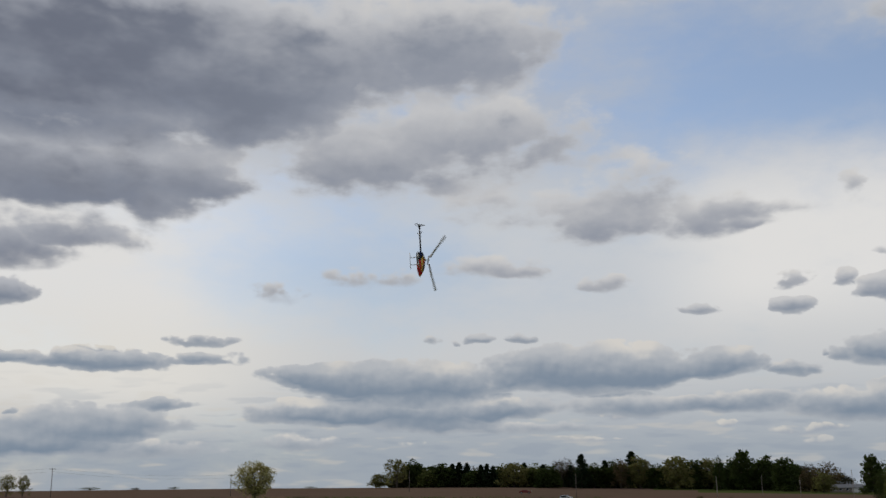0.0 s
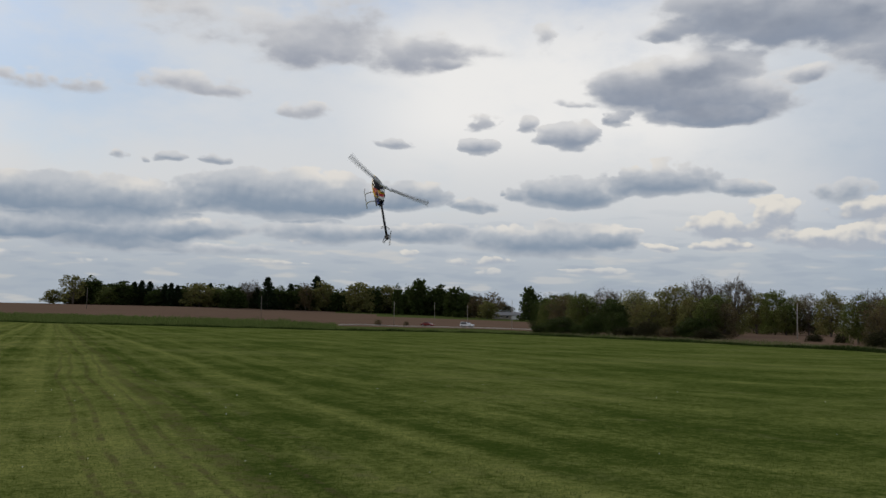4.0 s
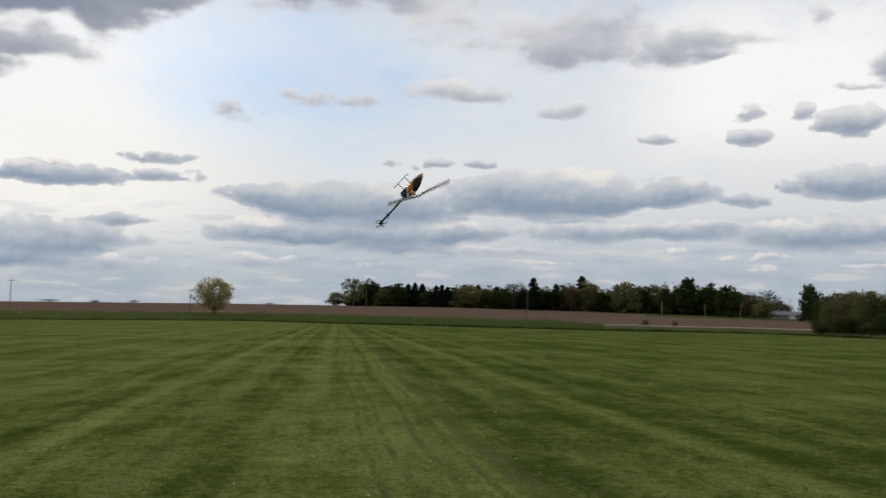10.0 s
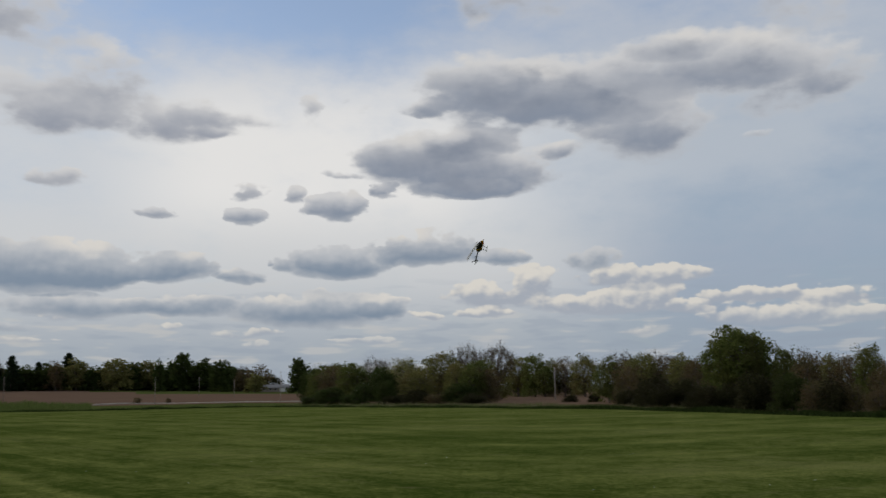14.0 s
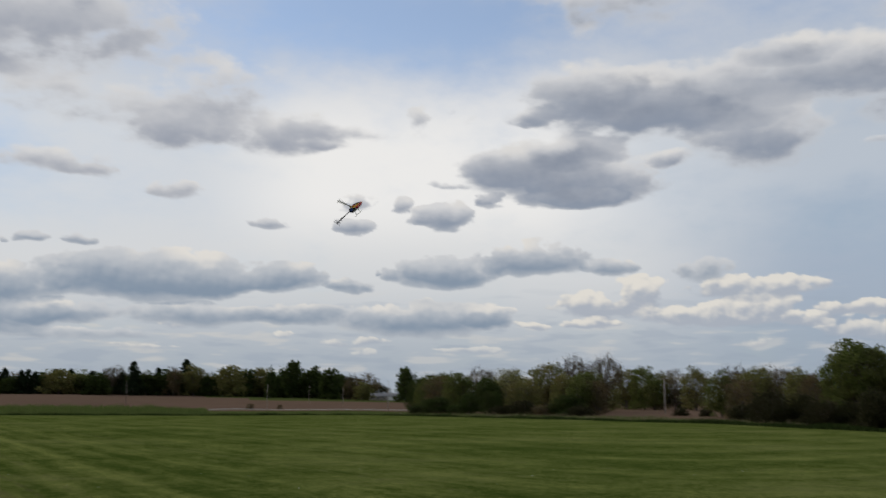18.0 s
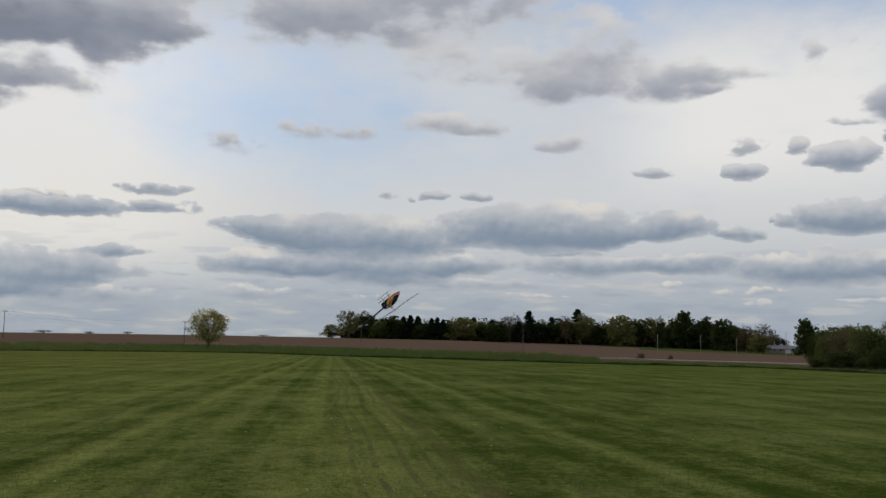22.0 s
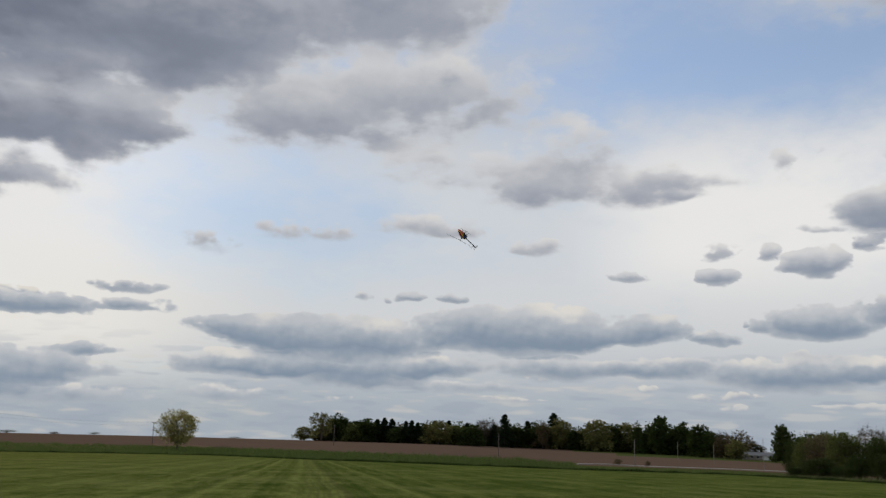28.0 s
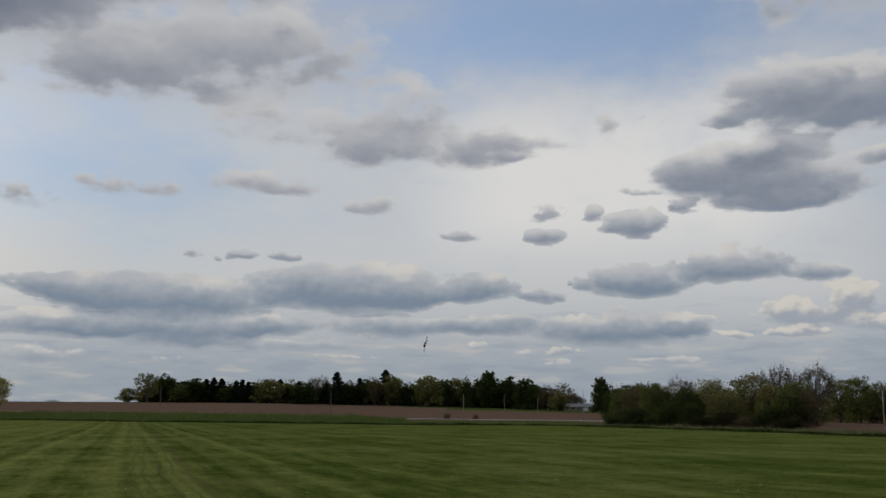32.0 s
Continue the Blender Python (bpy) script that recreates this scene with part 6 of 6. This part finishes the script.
def motions():
    walk(heli, [
        (0.00, fly(1.49, 13.64, 15.0, 47, -86, -4)),
        (0.10, fly(2.25, 12.74, 15.2, 60, -45, 24)),
        (0.20, fly(2.98, 11.86, 15.5, 67, -11, 62)),
        (0.30, fly(3.99, 10.60, 15.7, 79, 5, 100)),
        (0.40, fly(4.95, 9.38, 16.0, 78, 25, 138)),
        (0.60, fly(7.57, 6.68, 15.0, 18, 43, -167)),
        (0.80, fly(11.07, 4.27, 14.0, 35, 24, -164)),
        (1.00, fly(13.39, 4.65, 12.8, 94, 13, 177)),
        (1.10, fly(14.84, 5.53, 12.6, 90, 28, -147)),
        (1.20, fly(16.33, 6.44, 12.5, 75, 37, -105)),
        (1.30, fly(17.75, 7.67, 11.9, 23, 85, -24)),
        (1.40, fly(19.32, 9.02, 11.4, -65, 40, 93)),
        (1.50, fly(19.75, 9.89, 11.4, -58, -11, 102)),
        (1.60, fly(20.18, 10.76, 11.3, -29, -59, 131)),
        (1.70, fly(19.99, 10.07, 11.3, 60, -66, -135)),
        (1.80, fly(19.81, 9.37, 11.2, 91, -33, -98)),
        (1.90, fly(20.12, 8.44, 11.4, 81, 8, -75)),
        (2.00, fly(20.42, 7.54, 11.7, 49, 39, -36)),
        (2.10, fly(21.45, 7.45, 11.6, -13, 29, -2)),
        (2.20, fly(22.50, 7.34, 11.4, -58, 1, 7)),
        (2.40, fly(23.33, 7.32, 11.5, -31, 23, -8)),
        (2.45, fly(23.42, 7.00, 11.5, -31, 39, -48)),
        (2.50, fly(23.51, 6.67, 11.5, -14, 49, -100)),
        (3.00, fly(21.64, 9.67, 11.2, -7, 52, -72)),
        (3.50, fly(19.63, 10.25, 10.9, -3, 57, -42)),
        (4.00, fly(17.49, 7.05, 10.4, -3, 62, -8)),
        (4.50, fly(15.21, 0.73, 10.0, -10, 66, 33)),
        (4.60, fly(13.57, 0.87, 9.6, -37, 61, 85)),
        (4.80, fly(9.07, 1.21, 8.7, -52, 42, 125)),
        (5.00, fly(5.78, 0.63, 7.9, -69, 39, 161)),
        (5.20, fly(5.63, -0.58, 8.0, -54, 36, 160)),
        (5.40, fly(7.22, -1.19, 8.1, -45, 36, -165)),
        (5.60, fly(9.61, -1.42, 8.5, -27, 39, -171)),
        (5.80, fly(13.30, -1.79, 9.0, -17, 41, -160)),
        (6.00, fly(19.14, -3.11, 9.5, -3, 51, -163)),
        (6.20, fly(25.10, -4.20, 8.9, 21, 47, -169)),
        (6.40, fly(28.16, -5.81, 8.3, 53, 47, 180)),
        (6.60, fly(28.88, -6.79, 7.6, 84, 50, 177)),
        (6.80, fly(26.24, -8.11, 6.2, 90, 50, -169)),
        (7.00, fly(18.86, -7.92, 5.6, 88, 42, -120)),
        (7.20, fly(2.96, -4.35, 6.0, 33, 53, -56)),
        (7.30, fly(-5.74, -1.98, 6.1, -1, 58, -4)),
        (7.40, fly(-12.64, 0.39, 6.2, -38, 64, 58)),
        (7.50, fly(-17.05, 2.70, 6.2, -79, 74, 109)),
        (7.60, fly(-19.14, 4.44, 7.1, -58, 83, 60)),
        (7.80, fly(-24.92, 4.60, 8.7, -34, 85, 10)),
        (8.00, fly(-27.11, 4.53, 10.0, -38, 47, -43)),
        (8.10, fly(-26.69, 5.85, 10.1, -11, 10, -80)),
        (8.20, fly(-26.28, 7.14, 10.2, -7, -33, -102)),
        (8.40, fly(-25.09, 9.48, 10.3, 41, -43, -33)),
        (8.45, fly(-24.97, 9.60, 10.2, 53, -32, 16)),
        (8.50, fly(-24.85, 9.71, 10.2, 52, -17, 57)),
        (8.60, fly(-24.58, 9.01, 10.4, 57, 9, 87)),
        (8.80, fly(-23.11, 6.74, 11.1, 27, 40, 133)),
        (9.00, fly(-19.18, 5.18, 11.5, -33, 36, 165)),
        (9.20, fly(-14.72, 5.57, 11.6, -96, 19, -177)),
        (9.40, fly(-10.60, 5.84, 11.3, -92, 21, -178)),
        (9.50, fly(-8.10, 5.90, 11.6, -68, 45, 136)),
        (9.60, fly(-5.74, 5.95, 11.9, -26, 41, 73)),
        (9.70, fly(-3.25, 6.14, 12.0, 1, 62, 6)),
        (9.80, fly(-0.80, 6.32, 12.1, 44, 50, -76)),
        (10.00, fly(3.34, 7.07, 12.0, 86, 49, -139)),
        (10.10, fly(5.12, 7.65, 12.4, 54, 66, -73)),
        (10.20, fly(6.77, 8.18, 12.9, 11, 54, 4)),
        (10.40, fly(8.79, 8.82, 13.5, -15, 56, 62)),
        (10.60, fly(11.16, 8.31, 14.1, -41, 56, 112)),
        (10.80, fly(14.19, 7.42, 14.8, -66, 55, 162)),
        (11.00, fly(17.72, 6.45, 15.0, -36, 55, 177)),
        (11.20, fly(22.50, 6.08, 15.3, 3, 51, -163)),
        (11.40, fly(26.95, 6.09, 15.5, 48, 53, 177)),
        (11.60, fly(29.91, 6.91, 15.6, 113, 54, 167)),
        (11.80, fly(30.26, 8.62, 15.6, 60, 51, -96)),
        (11.90, fly(30.16, 9.07, 15.6, 34, 59, -25)),
        (11.95, fly(30.11, 9.30, 15.6, -139, 78, 162)),
        (12.00, fly(30.05, 9.53, 15.5, -132, 35, 169)),
        (12.10, fly(29.85, 9.39, 15.4, -82, 60, 144)),
        (12.20, fly(29.65, 9.25, 15.3, -4, 54, 89)),
        (12.30, fly(29.08, 9.59, 15.2, 23, 58, 30)),
        (12.40, fly(28.50, 9.93, 15.1, 43, 48, -23)),
        (12.60, fly(29.13, 10.80, 15.0, 83, 40, -113)),
        (12.80, fly(29.04, 11.36, 14.2, 115, 38, -157)),
        (12.90, fly(28.78, 11.08, 14.8, 97, 55, -113)),
        (13.00, fly(28.55, 10.81, 15.4, 178, 46, -136)),
        (13.04, fly(28.52, 10.98, 14.2, 120, 38, -99)),
        (13.07, fly(28.48, 11.16, 13.0, 82, 12, -86)),
        (13.13, fly(28.38, 11.66, 10.6, 78, -34, -108)),
        (13.20, fly(28.22, 12.44, 8.2, 20, -67, -179)),
        (13.40, fly(28.64, 11.94, 8.1, -4, -64, -153)),
        (13.50, fly(29.81, 10.10, 13.0, -31, -12, 165)),
        (13.60, fly(30.34, 9.28, 18.0, -19, 43, 137)),
        (13.80, fly(33.99, 8.96, 19.5, -13, 39, 137)),
        (13.90, fly(35.94, 8.54, 20.2, 17, 51, 82)),
        (13.95, fly(36.84, 8.34, 20.6, 165, 74, -38)),
        (14.00, fly(37.74, 8.15, 21.0, -153, 25, -110)),
        (14.05, fly(38.84, 7.99, 21.6, 143, 34, -58)),
        (14.10, fly(39.94, 7.82, 22.2, 71, 44, -51)),
        (14.20, fly(41.89, 7.52, 23.5, 82, 29, -118)),
        (14.40, fly(44.25, 7.32, 26.0, 117, 26, -169)),
        (14.60, fly(45.06, 8.58, 27.3, 129, 40, -153)),
        (14.80, fly(45.20, 9.49, 28.7, 121, 46, -162)),
        (14.90, fly(45.46, 9.27, 29.3, 103, 73, -88)),
        (15.00, fly(45.71, 9.05, 30.0, -129, 50, -162)),
        (15.20, fly(46.58, 8.08, 29.6, -38, 55, 150)),
        (15.40, fly(47.41, 7.29, 32.8, -26, 70, 157)),
        (15.50, fly(47.83, 6.98, 33.5, -21, 82, 170)),
        (16.00, fly(45.62, 7.51, 31.4, -177, 71, -18)),
        (16.50, fly(43.07, 7.13, 29.2, -172, 45, -7)),
        (17.00, fly(40.14, 5.20, 27.1, -163, 19, 4)),
        (17.50, fly(36.73, 1.79, 25.0, -149, -4, 18)),
        (17.60, fly(35.12, 3.38, 24.3, 171, -31, 14)),
        (17.70, fly(32.41, 5.59, 22.7, 142, -10, 29)),
        (17.80, fly(29.28, 8.11, 21.2, 109, 2, 52)),
        (18.00, fly(23.44, 11.23, 21.5, 80, 43, 45)),
        (18.20, fly(17.67, 13.87, 20.7, 25, 58, 50)),
        (18.40, fly(13.48, 14.82, 20.0, -63, 64, 154)),
        (18.60, fly(8.99, 14.80, 15.6, -85, 54, 167)),
        (18.80, fly(6.55, 14.40, 15.6, -60, 61, 117)),
        (18.90, fly(5.32, 14.04, 15.3, -10, 68, 35)),
        (18.95, fly(4.68, 13.85, 15.2, -173, 66, -170)),
        (19.00, fly(4.04, 13.66, 15.0, 176, 21, -167)),
        (19.05, fly(3.54, 13.33, 14.8, 126, 50, -144)),
        (19.10, fly(3.03, 13.00, 14.7, 50, 46, -93)),
        (19.20, fly(1.99, 12.30, 14.5, 60, 25, -143)),
        (19.40, fly(-0.11, 10.19, 13.8, 81, 8, -169)),
        (19.60, fly(-2.62, 8.58, 14.7, 76, -1, -169)),
        (19.80, fly(-5.16, 7.87, 15.3, 63, 24, -174)),
        (19.87, fly(-5.65, 8.01, 15.6, 62, 51, -128)),
        (19.93, fly(-6.12, 8.14, 15.8, 17, 63, -45)),
        (19.96, fly(-6.36, 8.21, 15.9, 136, 66, -140)),
        (20.00, fly(-6.59, 8.27, 16.0, 176, 30, -153)),
        (20.05, fly(-6.55, 8.52, 16.2, -137, 71, 173)),
        (20.10, fly(-6.52, 8.78, 16.4, -26, 51, 74)),
        (20.20, fly(-6.45, 9.27, 16.9, -48, 47, 132)),
        (20.40, fly(-6.18, 9.39, 17.6, -92, 51, 173)),
        (20.60, fly(-5.93, 8.46, 18.0, -78, 52, -179)),
        (20.80, fly(-4.43, 7.55, 18.2, -49, 53, -175)),
        (21.00, fly(-1.39, 6.61, 18.5, -21, 57, -160)),
        (21.20, fly(1.41, 5.41, 18.1, 2, 59, -175)),
        (21.40, fly(3.48, 4.03, 17.7, 35, 50, 175)),
        (21.60, fly(4.01, 3.28, 17.3, 63, 46, 171)),
        (21.80, fly(3.43, 2.55, 16.9, 79, 41, -178)),
        (22.00, fly(2.41, 2.16, 15.9, 81, 41, -159)),
        (22.20, fly(-0.54, 2.53, 16.0, 34, 41, -88)),
        (22.30, fly(-2.48, 2.72, 15.7, 12, 57, -30)),
        (22.40, fly(-4.49, 2.91, 15.5, -24, 51, 40)),
        (22.60, fly(-8.33, 3.75, 14.5, -87, 50, 124)),
        (22.80, fly(-10.49, 4.44, 15.4, -52, 56, 74)),
        (22.90, fly(-10.96, 4.83, 15.6, 108, 74, -50)),
        (23.00, fly(-11.42, 5.22, 15.8, 149, 29, -94)),
        (23.04, fly(-11.43, 5.33, 15.9, 102, 44, -54)),
        (23.07, fly(-11.44, 5.44, 15.9, 40, 55, -36)),
        (23.13, fly(-11.46, 5.66, 15.9, 70, 42, -106)),
        (23.20, fly(-11.48, 5.88, 16.0, 70, 19, -153)),
        (23.40, fly(-11.88, 6.76, 14.0, 70, 19, -159)),
        (23.60, fly(-12.65, 8.01, 16.5, 70, 19, 177)),
        (23.80, fly(-14.02, 9.18, 17.6, 34, 29, -156)),
        (24.00, fly(-15.33, 9.38, 18.0, 5, 37, -140)),
        (24.20, fly(-16.69, 9.68, 18.0, -20, 39, -174)),
        (24.30, fly(-17.38, 9.83, 18.0, -35, 37, 160)),
        (24.40, fly(-18.06, 9.98, 18.0, -51, 40, 133)),
        (24.60, fly(-18.51, 10.07, 18.0, -94, 43, 168)),
        (24.80, fly(-18.44, 9.95, 17.1, -104, 40, 175)),
        (25.00, fly(-17.63, 9.90, 18.3, -177, 33, -150)),
        (25.05, fly(-17.19, 9.93, 18.4, -178, 77, -164)),
        (25.10, fly(-16.75, 9.96, 18.4, -16, 59, 21)),
        (25.20, fly(-15.89, 10.01, 18.6, 8, 47, -41)),
        (25.40, fly(-13.28, 10.18, 18.9, -19, 58, 12)),
        (25.60, fly(-11.14, 9.83, 19.2, -69, 53, 119)),
        (25.80, fly(-8.61, 9.39, 19.0, -93, 39, 169)),
        (26.00, fly(-4.60, 9.26, 19.2, -90, 44, 173)),
        (26.20, fly(0.60, 8.77, 22.1, -42, 47, 128)),
        (26.30, fly(2.50, 8.86, 22.7, -16, 42, 148)),
        (26.40, fly(4.30, 8.94, 23.4, 11, 44, 169)),
        (26.50, fly(4.98, 9.30, 24.0, 54, 49, -173)),
        (27.00, fly(6.12, 11.75, 24.9, 19, 45, -174)),
        (27.50, fly(7.19, 12.95, 25.7, -13, 42, -178)),
        (28.00, fly(8.20, 12.59, 26.4, -45, 41, 176)),
        (28.50, fly(9.16, 11.21, 27.0, -78, 43, 171)),
        (28.60, fly(9.96, 11.38, 27.4, -85, 74, 142)),
        (28.70, fly(10.74, 11.54, 27.8, 50, 71, -27)),
        (28.80, fly(11.49, 11.70, 28.2, 40, 40, -55)),
        (28.90, fly(12.00, 11.88, 28.3, 72, 50, -116)),
        (29.00, fly(12.52, 12.06, 28.4, 99, 34, -173)),
        (29.13, fly(12.66, 12.41, 29.2, 105, 70, -132)),
        (29.27, fly(12.80, 12.75, 29.9, -10, 67, 27)),
        (29.40, fly(12.93, 13.07, 30.7, 1, 31, 65)),
        (29.55, fly(13.10, 12.93, 31.2, -39, 43, 126)),
        (29.70, fly(13.27, 12.80, 31.7, -71, 22, 180)),
        (30.00, fly(13.66, 12.29, 36.0, -46, 31, 165)),
        (30.20, fly(14.54, 12.39, 36.4, 4, 10, 171)),
        (30.40, fly(15.40, 12.50, 36.8, 53, 1, -169)),
        (30.70, fly(15.91, 12.10, 37.3, 12, -36, 159)),
        (31.00, fly(16.41, 11.71, 37.9, -54, -32, 101)),
        (31.50, fly(16.45, 7.90, 47.8, -7, -71, -174)),
        (32.00, fly(16.20, 3.60, 62.0, -7, -51, -178)),
    ])
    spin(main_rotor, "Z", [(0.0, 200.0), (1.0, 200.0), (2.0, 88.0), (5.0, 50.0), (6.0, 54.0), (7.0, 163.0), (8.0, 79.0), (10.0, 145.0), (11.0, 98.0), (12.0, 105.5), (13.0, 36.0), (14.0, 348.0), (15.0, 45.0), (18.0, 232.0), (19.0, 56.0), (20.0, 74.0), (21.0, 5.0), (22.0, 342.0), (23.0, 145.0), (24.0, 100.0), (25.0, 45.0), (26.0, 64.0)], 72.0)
    # the blades swing a little in their grips
    lags = [(0, 32), (1, 8), (2, 14), (5, -20), (6, 21), (7, 0), (8, 0), (10, -8), (11, 0), (12, -12), (13, 11), (14, -2), (15, 12), (18, 0), (19, 10), (20, 8), (21, 0), (22, 10), (23, 0), (24, 0), (25, 6), (26, 0)]
    for blade, way in zip(rotor_blades, (1, -1)):
        walk(blade, [(t, Matrix.Rotation(radians(way * lag), 4, "Z")) for t, lag in lags + [(SECONDS, 0)]])
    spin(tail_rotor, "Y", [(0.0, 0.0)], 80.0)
    walk(silver_suv, [(t, road_pose(16.5 + 3.24 * (t - 2.0), 1)) for t in (0.0, 1.0, 2.0, 3.0, 4.0, 5.0, 5.4)] + [(7.0, road_pose(33.0, 1)), (32.0, road_pose(33.3, 1))])
    walk(red_car, [(t, road_pose(14.1 + 3.24 * (t - 2.0), 1)) for t in (0.0, 1.0, 2.0, 3.0, 4.0, 5.0, 6.0)] + [(7.6, road_pose(31.5, 1)), (32.0, road_pose(31.8, 1))])


motions()
